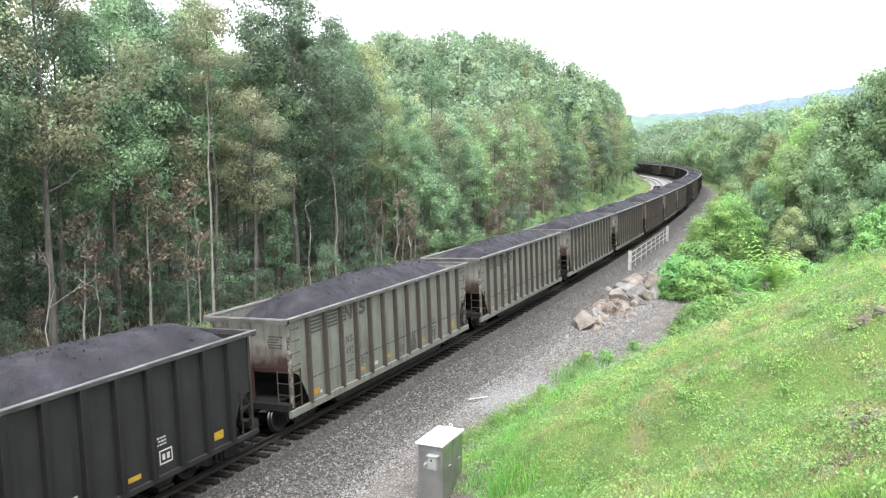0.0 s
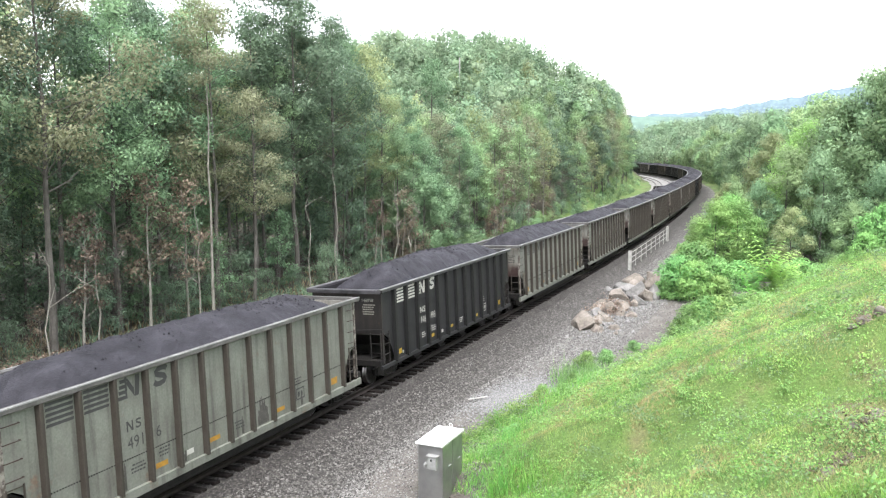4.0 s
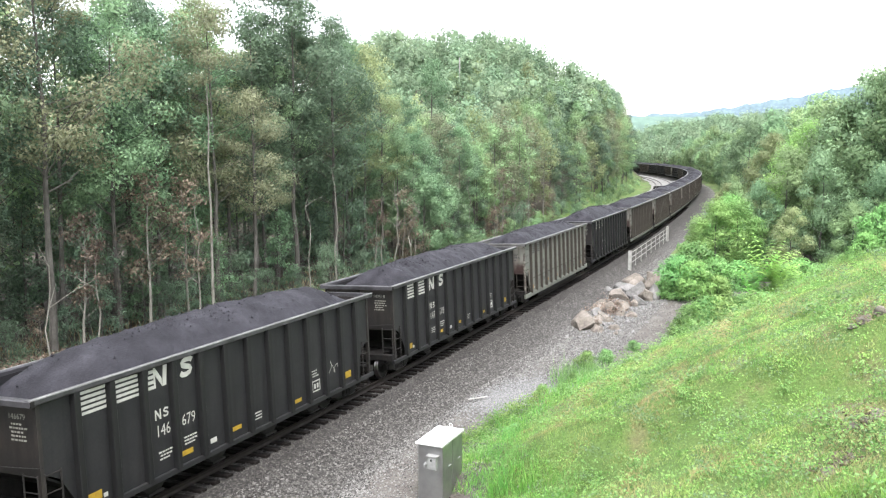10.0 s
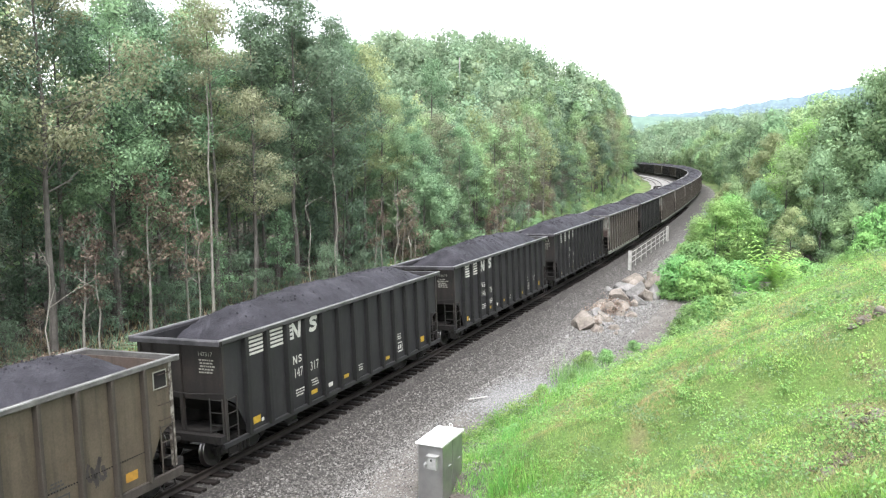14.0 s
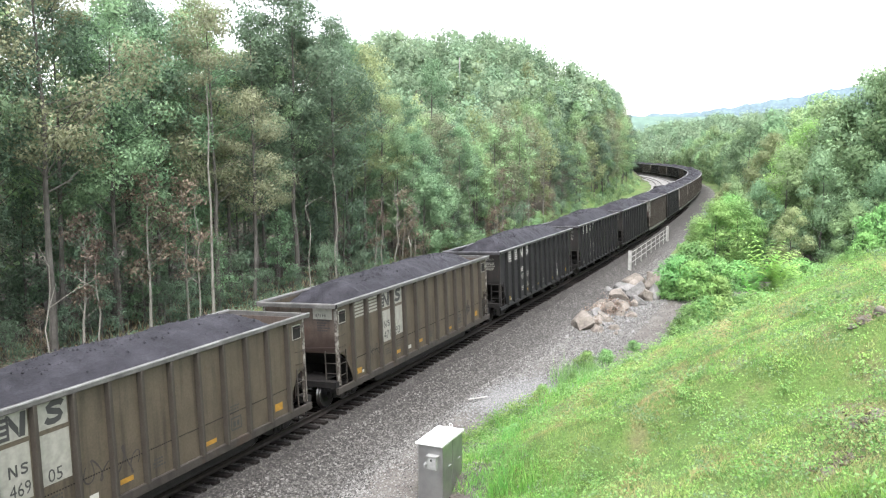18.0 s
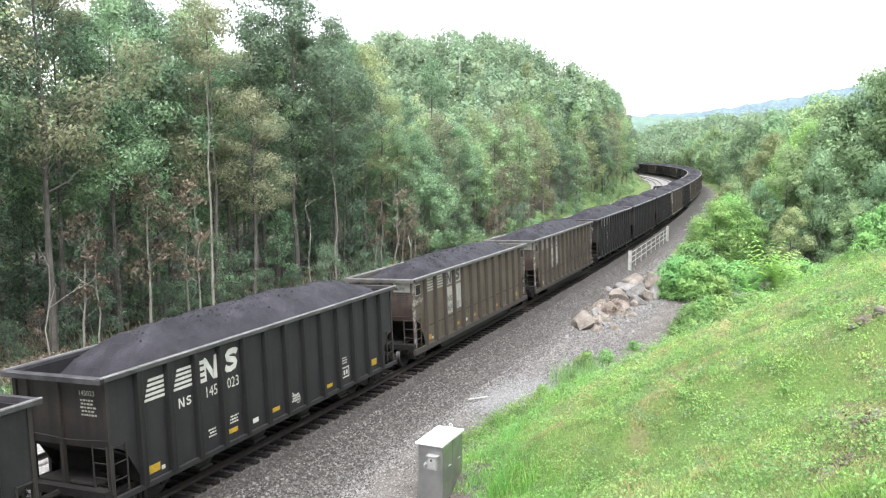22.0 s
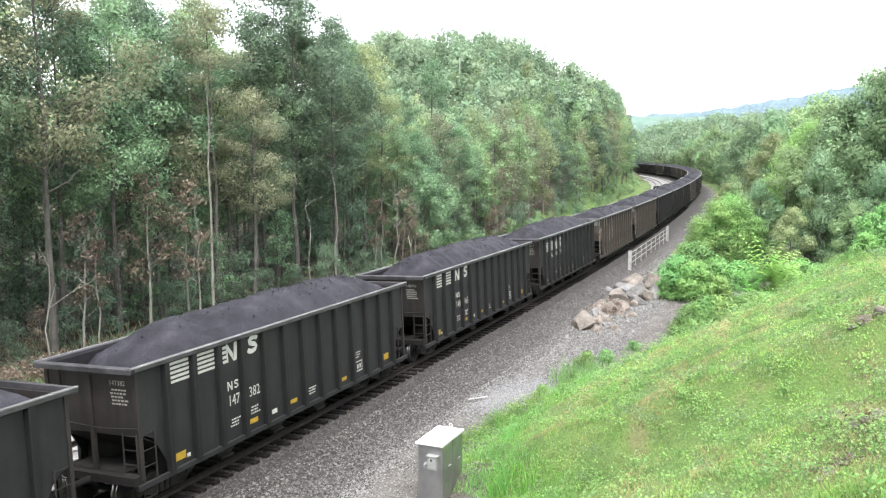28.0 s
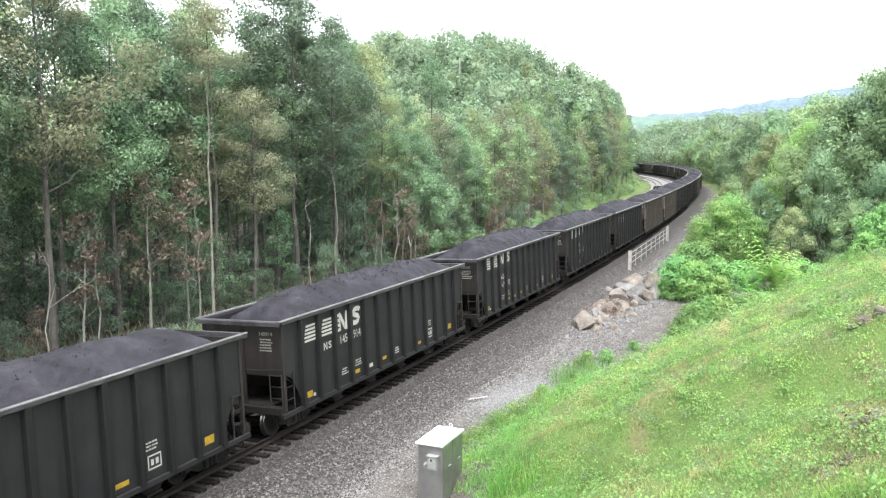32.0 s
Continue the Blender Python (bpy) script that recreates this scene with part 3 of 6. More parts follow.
def ribbon(points, thick, slant=0.0):
    """A flat band of even thickness along a line."""
    pts = [Vector((x, y)) for x, y in points]
    f, vs = Form(), []
    for k, q in enumerate(pts):
        d = (pts[min(k + 1, len(pts) - 1)] - pts[max(k - 1, 0)]).normalized()
        for s in (-1, 1):
            x, y = q.x - d.y * s * thick * 0.5, q.y + d.x * s * thick * 0.5
            vs.append((x + slant * y, y, 0))
    return f.add(vs, [(2 * k, 2 * k + 2, 2 * k + 3, 2 * k + 1) for k in range(len(pts) - 1)])


EMBLEM_A = bars([(-0.07 + 0.025 * k, 0.128 * k, 0.16, 0.128 * k + 0.082, 0.0) for k in range(4)] + [(0.16, 0.0, 0.22, 0.5, 0.0), (0.44, 0.0, 0.58, 0.5, 0.06)])
EMBLEM_A.add([(0.223, 0.5, 0), (0.223, 0.30, 0), (0.437, 0.0, 0), (0.437, 0.2, 0)], [(0, 1, 2, 3)])
BEND = [(0.47, 0.39), (0.42, 0.43), (0.30, 0.445), (0.17, 0.43), (0.10, 0.375), (0.13, 0.31), (0.25, 0.27), (0.38, 0.235), (0.44, 0.17), (0.40, 0.10), (0.28, 0.065), (0.14, 0.075), (0.06, 0.13)]
EMBLEM_B = ribbon(BEND, 0.13, 0.14)
MARK = bars([(0.0, 0, 0.045, 0.25, 0.0), (0.165, 0, 0.21, 0.25, 0.0)]).add([(0.047, 0.25, 0), (0.047, 0.17, 0), (0.163, 0.0, 0), (0.163, 0.08, 0)], [(0, 1, 2, 3)])
tail = ribbon([(0.27 + x * 0.40, y * 0.5) for x, y in BEND], 0.045)
MARK.add(tail.v, tail.f)


def small_print(rows, wide, seed):
    """Rows of unreadable print as short dashes."""
    r = random.Random(seed)
    spec = []
    for y in range(rows):
        x, end = r.uniform(0, 0.06), wide * r.uniform(0.7, 1.0)
        while x < end:
            w = r.uniform(0.035, 0.10)
            spec.append((x, y * 0.085, x + w, y * 0.085 + 0.042, 0.0))
            x += w + 0.024
    return bars(spec)


def scribble(seed, wide, high, turns, thick):
    r = random.Random(seed)
    n, a0, a1 = turns * 14, r.uniform(0, 6), r.uniform(0.6, 1.4)
    pts = [Vector((wide * k / n + 0.12 * wide * math.sin(k * 0.45 * 1.5 + a0), high * (0.5 + 0.32 * math.sin(k * 0.45 + a0) + 0.16 * math.sin(k * 0.19 * a1)), 0)) for k in range(n + 1)]
    f = Form()
    for p, q in zip(pts, pts[1:]):
        n = Vector((p.y - q.y, q.x - p.x, 0)).normalized() * thick * r.uniform(0.6, 1.2)
        f.add([p - n, q - n, q + n, p + n], [(0, 1, 2, 3)])
    return f


def coal_wagon(skin, seed, number="", extras=True, slant=False):
    paint, end_paint, rim, rib = SKINS[skin]
    rng = random.Random(seed)
    car = thing("coal_wagon", LABELS[skin], "coal wagon", "wagons of the coal train")
    # body
    side = cached("side_sheet|" + skin, SIDE_FORM, paint)
    for s in (-1, 1):
        turn = Matrix.Rotation(0 if s < 0 else math.pi, 4, "Z")
        part("side_sheet", side, paint, car, at=Matrix.Translation((0, s * SIDE, 0)))
        part("side_sill", cached("side_sill|" + skin, SILL_FORM if skin == "dark" else SILL_DEEP, SILL_RUST if skin == "tan" else paint), paint, car, at=Matrix.Translation((0, s * (SIDE + 0.04), 0)) @ turn)
        for k in range(1, 14):
            part("rib", cached("rib|" + skin, rib, RIB_DARK if skin == "dark" else RIB_RUST), paint, car, at=Matrix.Translation((-HL + EDGE + PANEL * (k - 1), s * (SIDE + 0.018), 0)) @ turn)
        end = Matrix.Translation((s * (HL - 0.08 - INSET), 0, 0))
        part("end_sheet", cached("end_sheet|" + skin, END_FORM, end_paint), end_paint, car, at=end)
        for y in (0.0, -1.0 * s):
            part("end_rib", cached("end_rib|" + skin, Form().box(-0.05, 0.05, -0.05, 0.05, 0.9, TOP - 0.12), end_paint), end_paint, car, at=Matrix.Translation((s * (HL - 0.03 - INSET), y, 0)))
        part("slope_sheet", cached("slope_sheet|", SLOPE_FORM, GRIME), GRIME, car, at=turn if s > 0 else Matrix())
        for y in (-1, 1):
            part("corner_post", cached("corner_post|" + skin, POST_FORM, end_paint if skin == "dark" else CHIPPED), end_paint, car, at=Matrix.Translation((s * (HL - 0.05 - INSET), y * (SIDE + 0.0), 0)))
        part("bulkhead", cached("bulkhead|", SHADE_PLATE_FORM, GRIME), GRIME, car, at=Matrix.Translation((s * (HL - EDGE - 0.05), 0, 0)) @ (turn if s > 0 else Matrix()))
        part("end_platform", cached("end_platform|", PLATFORM_FORM, GRIME), GRIME, car, at=Matrix.Translation((s * (HL - 0.1), 0, 0)) @ (turn if s > 0 else Matrix()))
        part("coupler", cached("coupler|", COUPLER_FORM, GRIME), GRIME, car, at=Matrix.Translation((s * (HL + 0.05), 0, 0)) @ (turn if s > 0 else Matrix()))
        part("end_handrail", cached("end_handrail|" + skin, RAIL_FORM, end_paint), end_paint, car, at=Matrix.Translation((s * (HL - 0.06 - INSET), 0, 0)) @ (turn if s > 0 else Matrix()))
        if extras:
            for y in (-1, 1):
                x0 = s * (HL - 0.09 - INSET) - (0.42 if s > 0 else 0)
                part("side_ladder", cached("side_ladder|" + skin, LADDER_SIDE, end_paint if skin == "dark" else RIB_RUST), RIB_RUST, car, at=Matrix.Translation((x0, y * (SIDE + 0.05), 0)))
                part("foot_step", cached("foot_step|", STEP_FORM, GRIME), GRIME, car, at=Matrix.Translation((x0, y * (SIDE + 0.02), 0)))
                part("end_ladder", cached("end_ladder|" + skin, LADDER_END, end_paint if skin == "dark" else RIB_RUST), RIB_RUST, car, at=Matrix.Translation((s * (HL + 0.02 - INSET), y * (SIDE - 0.02) - (0.42 if y > 0 else 0), 0)))
                if skin != "dark":
                    for gz in (2.12, 2.5, 2.88, 3.24):
                        part("grab_iron", cached("grab_iron|" + skin, GRAB_FORM, end_paint), end_paint, car, at=Matrix.Translation((x0, y * (SIDE + 0.02), gz)) @ Matrix.Diagonal((1, -y, 1, 1)))
    part("top_rim", cached("top_rim|" + skin, RIM_FORM, rim), rim, car, "dust-greyed top rim")
    # dark blocks painted in for the shaded slots at the rear rim corners
    for s in (-1, 1):
        part("rim_bracket", cached("rim_bracket|", Form().box(-0.045, 0.045, -0.04, 0.035, TOP - 0.15, TOP - 0.02), GRIME), GRIME, car, at=Matrix.Translation((-HL + 0.05, s * (HW - 0.02), 0)))
    part("rim_edge", cached("rim_edge|", edge_form(), RIM_EDGE), RIM_EDGE, car, "worn outer edge of the rim with the sky's highlight painted in")
    part("centre_sill", cached("centre_sill|", CENTRE_FORM, GRIME), GRIME, car)
    if skin == "dark":
        for x in (-3.6, -1.2, 1.2, 3.6):
            part("hopper_chute", cached("hopper_chute|", CHUTE_FORM, GRIME), GRIME, car, at=Matrix.Translation((x, 0, 0)))
    else:
        part("tub_floor", cached("tub_floor|", TUB_FORM, GRIME), GRIME, car)
    for x in (-HL + 1.35, HL - 1.35):
        bogie(car, x)
    heap = rng.uniform(0.62, 0.8) if skin == "dark" else rng.uniform(0.48, 0.62)
    bare = rng.uniform(0.9, 1.5)
    part("coal_load", coal_form(seed, heap, bare, rng.uniform(0.2, 0.6) if skin == "dark" else rng.uniform(0.5, 1.0)), COAL, car, "heaped fine black coal", smooth=False)
    part("brake_wheel", cached("brake_wheel|", HAND_FORM, TREAD), TREAD, car, at=Matrix.Translation((HL + 0.12, -0.55, 1.28)) @ Matrix.Rotation(math.pi / 2, 4, "Y"))
    part("brake_valve", cached("brake_valve|", VALVE_FORM, GRIME), GRIME, car, at=Matrix.Translation((HL - 0.5, 0.2, 1.2)))
    if not extras:
        return car
    # marks on the right-hand side
    ink = WHITE if skin == "dark" else BLACK
    px = lambda k, f=0.14: -HL + EDGE + PANEL * (k - 1) + f
    if skin != "dark":
        for k, z0, z1 in ((3, TOP - 0.72, TOP - 0.16), (4, TOP - 0.72, TOP - 0.16), (3, TOP - 1.98, TOP - 0.82), (4, TOP - 1.90, TOP - 0.82)):
            if skin == "tan":
                part("paint_patch", bars([(0, z0, 0.80, z1, 0)]), PATCH, car, at=near_side(px(k, 0.1), 0, 0.0225))
    p2 = 0.026
    key = skin + ("_slant" if slant else "")
    for k in (1, 2):
        part("stripe_emblem", cached("stripe_emblem|" + key, stripes(0.35 if slant else 0.0), PATCH if skin == "tan" else ink), ink, car, at=near_side(px(k, 0.20 if slant else 0.17), TOP - (0.93 if slant else 0.71), p2))
    big = Matrix.Diagonal((1.2, 1.25, 1, 1)) if slant else Matrix()
    part("letter_emblem", cached("letter_emblem|" + skin, EMBLEM_A, ink), ink, car, at=near_side(px(3, 0.2 if slant else 0.24), TOP - (0.97 if slant else 0.68), p2) @ big)
    part("letter_emblem", cached("letter_emblem_b|" + skin, EMBLEM_B, ink), ink, car, at=near_side(px(4, 0.14 if slant else 0.26), TOP - (0.95 if slant else 0.66), p2) @ big)
    part("reporting_mark", cached("reporting_mark|" + skin, MARK, ink), ink, car, at=near_side(px(2, 0.36) if slant else px(3, 0.36), TOP - (1.40 if slant else 1.46), p2))
    if number:
        a, b = number.split()
        drop = 1.40 if slant else 1.88
        part("wagon_number", text_mesh(a, 0.29, ink), ink, car, at=near_side(px(3, 0.35), TOP - drop, p2))
        part("wagon_number", text_mesh(b, 0.29, ink), ink, car, at=near_side(px(4, 0.27), TOP - drop + 0.02, p2))
        if skin == "tan":
            part("paint_patch", bars([(-0.08, -0.07, 0.66, 0.34, 0)]), PATCH, car, at=near_end(-0.62, TOP - 0.48, 0.043))
        if skin != "pale":
            part("end_number", text_mesh(a + b, 0.12, PATCH if skin == "dark" else BLACK), ink, car, at=near_end(-0.62, TOP - 0.48, 0.045))
        part("end_print", small_print(5, 0.5, seed), PATCH if skin == "dark" else BLACK, car, at=near_end(-0.64, TOP - 0.95, 0.045))
    if skin == "pale" and number:
        for k, x0, w, h in ((8, 0.3, 0.52, 0.95), (7, 0.55, 0.10, 0.6), (5, 0.2, 0.09, 0.45), (3, 0.16, 0.09, 0.8), (10, 0.5, 0.12, 0.5)):
            n = max(3, round(w / 0.035))
            runs = [(w * i / n, 0.0, w * (i + 1) / n - 0.001, h * math.sin(math.pi * (i + 0.7) / (n + 0.4)) ** 0.6 * rng.uniform(0.6, 1.0), 0.0) for i in range(n)]
            part("grime_run", bars(runs), GRIME_RUN, car, at=near_side(px(k, x0), SILL + 0.04, 0.0235))
    if number == "469 05":
        part("graffiti", scribble(3, 0.85, 0.25, 4, 0.012), GRAFFITI, car, at=near_side(-HL + 0.14, TOP - 1.05, p2))
        part("graffiti", scribble(4, 0.7, 0.75, 2, 0.02), SCRAWL, car, at=near_side(px(5, 0.15), SILL + 0.35, p2))
        part("graffiti", scribble(5, 0.7, 0.85, 2, 0.02), SCRAWL, car, at=near_side(px(6, 0.15), SILL + 0.3, p2))
    if number == "471 93":
        part("graffiti", scribble(6, 0.7, 0.45, 3, 0.014), SCRAWL, car, at=near_side(px(2, 0.15), SILL + 0.5, p2))
        part("graffiti", scribble(8, 0.5, 0.7, 3, 0.05), SCRAWL, car, at=near_side(px(11, 0.2), SILL + 0.4, p2))
    if number == "145 023":
        part("graffiti", scribble(7, 0.5, 0.4, 3, 0.02), GRAFFITI, car, at=near_side(px(7, 0.2), SILL + 0.15, p2))
    if number == "146 679":
        part("graffiti", scribble(9, 0.6, 0.5, 2, 0.016), GRAFFITI, car, at=near_side(px(11, 0.2), SILL + 0.5, p2))
    tape = YELLOW if skin == "dark" else ORANGE
    for k, f0, z, w, h in ((1, 0.16, SILL + 0.15, 0.42, 0.20), (4, 0.2, SILL + 0.2, 0.42, 0.13), (6, 0.2, SILL + 0.22, 0.42, 0.12), (9, 0.2, SILL + 0.16, 0.42, 0.12), (12, 0.3, SILL + 0.2, 0.38, 0.22)):
        part("reflective_tape", bars([(0, 0, w, h, 0)]), tape, car, at=near_side(px(k, f0), z, p2))
    for k, f0, z in ((3, 0.4, SILL + 0.36), (4, 0.3, SILL + 0.46), (7, 0.25, SILL + 0.24), (10, 0.2, SILL + 0.72)):
        part("small_print", small_print(3, 0.42, seed + k), ink, car, at=near_side(px(k, f0), z, p2))
    part("test_plate", bars([(0, 0, 0.46, 0.04, 0), (0, 0.32, 0.46, 0.36, 0), (0, 0.043, 0.04, 0.317, 0), (0.42, 0.043, 0.46, 0.317, 0), (0.1, 0.1, 0.2, 0.25, 0), (0.26, 0.1, 0.36, 0.25, 0)]), ink, car, at=near_side(px(10, 0.25), SILL + 0.24, p2))
    part("small_plate", bars([(0, 0, 0.26, 0.13, 0)]), WHITE, car, at=near_side(px(5, 0.3), SILL + 0.18, p2))
    part("small_plate", bars([(0, 0, 0.13, 0.1, 0)]), WHITE, car, at=near_side(px(1, 0.62), SILL + 0.13, p2))
    if skin == "tan":
        for k in (0, 13):
            part("hatch", cached("hatch_frame|", Form().box(-0.23, 0.23, -0.014, 0.014, -0.22, 0.22), PATCH), PATCH, car, at=Matrix.Translation(((-1 if k == 0 else 1) * (HL - EDGE * 0.5), -SIDE - 0.02, TOP - 0.5)))
            part("hatch", cached("hatch|", HATCH_FORM, GRIME), GRIME, car, at=Matrix.Translation(((-1 if k == 0 else 1) * (HL - EDGE * 0.5), -SIDE - 0.026, TOP - 0.5)))
    if skin != "dark":
        for k in range(1, 13):
            part("rivet_row", cached("rivet_row|", SHELF_RIVETS, GRIME), GRIME, car, at=Matrix.Translation((px(k, 0.08), -SIDE - 0.02, SILL + 0.72)))
    return car


ORDER = {0: ("pale", "492 1"), 1: ("dark", "146 998"), 2: ("pale", "491 6"), 3: ("dark", "147 518"), 4: ("dark", "146 679"), 5: ("dark", "147 317"), 6: ("tan", "471 93"),
         7: ("tan", "469 05"), 8: ("dark", "145 023"), 9: ("dark", "148 965"), 10: ("dark", "147 382"), 11: ("dark", "145 914"), 12: ("dark", ""), 13: ("dark", ""),
         -1: ("pale", ""), -2: ("pale", ""), -3: ("pale", ""), -4: ("tan", ""), -5: ("pale", "")}
TRAIN = {}
for idx in range(13, -23, -1):
    skin_, num_ = ORDER.get(idx, (("dark", "dark", "pale", "dark", "tan")[idx % 5], ""))
    TRAIN[idx] = coal_wagon(skin_, 500 + idx, num_, idx > -9, idx in (8, 11))
    TRAIN[idx].matrix_world = on_track(START + HL - idx * PITCH_CAR)


def clumps_at(x, y, f):
    """Uneven patches between 0 and 1, about 3 / f metres across."""
    v = np.sin(f * (0.83 * x + 0.41 * y) + 1.7 * np.sin(f * (0.37 * y - 0.52 * x))) * np.sin(f * (0.91 * y - 0.33 * x) + 1.3 * np.sin(f * (0.61 * x + 0.2 * y) + 2))
    return np.clip(0.5 + 0.62 * v, 0, 1)


# ---- ground: one sheet out to the horizon ----
def smooth(t):
    t = np.clip(t, 0, 1)
    return t * t * (3 - 2 * t)


def near_track(x, y):
    """For arrays of points: distance along the track and to its right."""
    x, y = np.asarray(x, float), np.asarray(y, float)
    s, u = np.empty(x.shape), np.empty(x.shape)
    xf, yf, sf, uf = x.ravel(), y.ravel(), s.ravel(), u.ravel()
    px, py, pt, ps = TX[::4], TY[::4], TH[::4], TS[::4]
    for a in range(0, len(xf), 4000):
        d = (xf[a:a + 4000, None] - px) ** 2 + (yf[a:a + 4000, None] - py) ** 2
        i = d.argmin(1)
        dx, dy = xf[a:a + 4000] - px[i], yf[a:a + 4000] - py[i]
        sf[a:a + 4000] = ps[i] - dx * np.sin(pt[i]) + dy * np.cos(pt[i])
        uf[a:a + 4000] = dx * np.cos(pt[i]) + dy * np.sin(pt[i])
    return sf.reshape(x.shape), uf.reshape(x.shape)


def soft_max(a, b, k):
    return 0.5 * (a + b + np.sqrt((a - b) ** 2 + k * k))


def toe_of(y):
    """Where the grass bank begins, across from the track."""
    return -9.7 + 0.05 * (y - 20) + 0.2 * np.clip(y - 37, 0, 40) + 2.3 * smooth((21.6 - y) / 2.2)


def ground_z(x, y):
    x, y = np.asarray(x, float), np.asarray(y, float)
    s, u = near_track(x, y)
    yy = np.clip(y, -6, 400)
    flat = -1.0 + 0 * x
    toe = toe_of(yy)
    bank = -0.95 + 0.53 * (x - toe) - 0.07 * np.clip(yy - 32.5 - 0.35 * np.clip(x, -8, 4), 0, 30) ** 2
    bank = np.minimum(bank, 6.6 + 0.10 * np.clip(x, 0, 60) - 0.058 * yy)
    wobble = 0.10 * np.sin(x * 0.9 + y * 0.5) * np.sin(y * 0.7 - x * 0.3) + 0.05 * np.sin(x * 2.3 - y * 1.9) + 0.05 * np.sin(3.1 * x + 1.7 * y) * np.sin(2.7 * y - 1.3 * x)
    right = soft_max(flat, bank + wobble, 0.5)
    right = np.where(u > 2.5, right, flat)
    right += 9 * smooth((u - 14) / 60) * smooth((y - 95) / 90)
    right += 7 * smooth((y - 270) / 110) * smooth((u - 8) / 30)
    left = flat + 0.1 + 23.0 * (0.45 * smooth((-u - 14) / 7) + 0.55 * smooth((-u - 15) / 36)) * smooth((s - 100) / 100) + 1.2 * smooth((-u - 14) / 20)
    z = np.where(u < -12, left, right)
    return z


def spaced(lo, hi, step, reach, growth=1.16):
    mid = list(np.arange(lo, hi, step))
    out, d = [], step
    v = hi
    while v < reach:
        out.append(v)
        d *= growth
        v += d
    back, d, v = [], step, lo
    while v > -reach:
        d *= growth
        v -= d
        back.append(v)
    return np.array(back[::-1] + mid + out)


gx, gy = spaced(-48, 26, 0.55, 3000), spaced(-4, 100, 0.6, 3000)
GX, GY = np.meshgrid(gx, gy)
GZ = ground_z(GX, GY)
far_off = np.hypot(GX, GY)
GZ = np.where(far_off > 600, GZ * 0 + 6, GZ)
nxv, nyv = len(gx), len(gy)
ii, jj = np.meshgrid(np.arange(nxv - 1), np.arange(nyv - 1))
base_i = (jj * nxv + ii).ravel()


def ground_mat():
    m, n, l, b = principled("soil_and_turf")
    turf = ramp(n, l, noise_out(n, l, 0.5, 7), [(0.3, (0.055, 0.105, 0.022)), (0.55, (0.10, 0.165, 0.038)), (0.66, (0.13, 0.135, 0.055)), (0.76, (0.12, 0.088, 0.053))])
    g = ramp(n, l, noise_out(n, l, 16, 6, rough=0.7), [(0.3, (0.45, 0.45, 0.45)), (0.7, (1.35, 1.35, 1.35))])
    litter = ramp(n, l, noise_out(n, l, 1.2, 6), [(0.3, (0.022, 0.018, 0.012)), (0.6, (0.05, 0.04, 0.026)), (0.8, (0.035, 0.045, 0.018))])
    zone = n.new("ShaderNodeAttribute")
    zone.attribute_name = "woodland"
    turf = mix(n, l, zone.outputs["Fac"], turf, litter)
    dirt = ramp(n, l, noise_out(n, l, 0.8, 7), [(0.3, (0.075, 0.066, 0.058)), (0.55, (0.12, 0.108, 0.098)), (0.75, (0.165, 0.153, 0.142))])
    stone = n.new("ShaderNodeAttribute")
    stone.attribute_name = "stony"
    turf = mix(n, l, stone.outputs["Fac"], turf, dirt)
    l.new(mix(n, l, 0.9, turf, g, "MULTIPLY"), b.inputs["Base Color"])
    b.inputs["Roughness"].default_value = 0.95
    bump(n, l, b, noise_out(n, l, 14, 5), 0.9, 0.05)
    return m


ground = new("ground", sheet_mesh("ground", np.stack([GX, GY, GZ], -1).reshape(-1, 3), np.stack([base_i, base_i + 1, base_i + nxv + 1, base_i + nxv], 1), ground_mat(), True))
GS, GU = near_track(GX, GY)
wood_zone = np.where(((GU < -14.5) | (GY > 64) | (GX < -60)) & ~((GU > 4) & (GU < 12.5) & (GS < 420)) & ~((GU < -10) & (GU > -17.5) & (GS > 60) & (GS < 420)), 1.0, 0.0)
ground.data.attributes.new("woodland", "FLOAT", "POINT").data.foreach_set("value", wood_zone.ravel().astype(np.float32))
stony = smooth((toe_of(GY) + 0.2 - GX) / 0.7) * (GU > 0) * (GY < 70)
stony = np.maximum(stony, smooth((-0.62 - GZ) / 0.2) * (GY > 31) * (GY < 54) * (GX < -4.5) * (GU > 0))
stony = np.maximum(stony, smooth((1.5 - np.hypot(GX + 8.7, GY - 20.3)) / 0.4))
stony = np.maximum(stony, 0.1 * np.clip(1 - clumps_at(GX, GY, 1.3) / 0.2, 0, 1) * (GY < 50) * (GX > -8))
ground.data.attributes.new("stony", "FLOAT", "POINT").data.foreach_set("value", stony.ravel().astype(np.float32))
tagged(ground, "rough turf and leaf litter over soil", "ground", kind="structure")


# ---- ballast bed, rails and sleepers ----
def bed_mesh(name, section, s_list, material):
    vs = np.array([bed(s, lat, z) for s in s_list for lat, z in section])
    n, k = len(section), len(s_list)
    a = (np.arange(k - 1)[:, None] * n + np.arange(n - 1)).ravel()
    return sheet_mesh(name, vs, np.stack([a, a + 1, a + n + 1, a + n], 1), material, False)


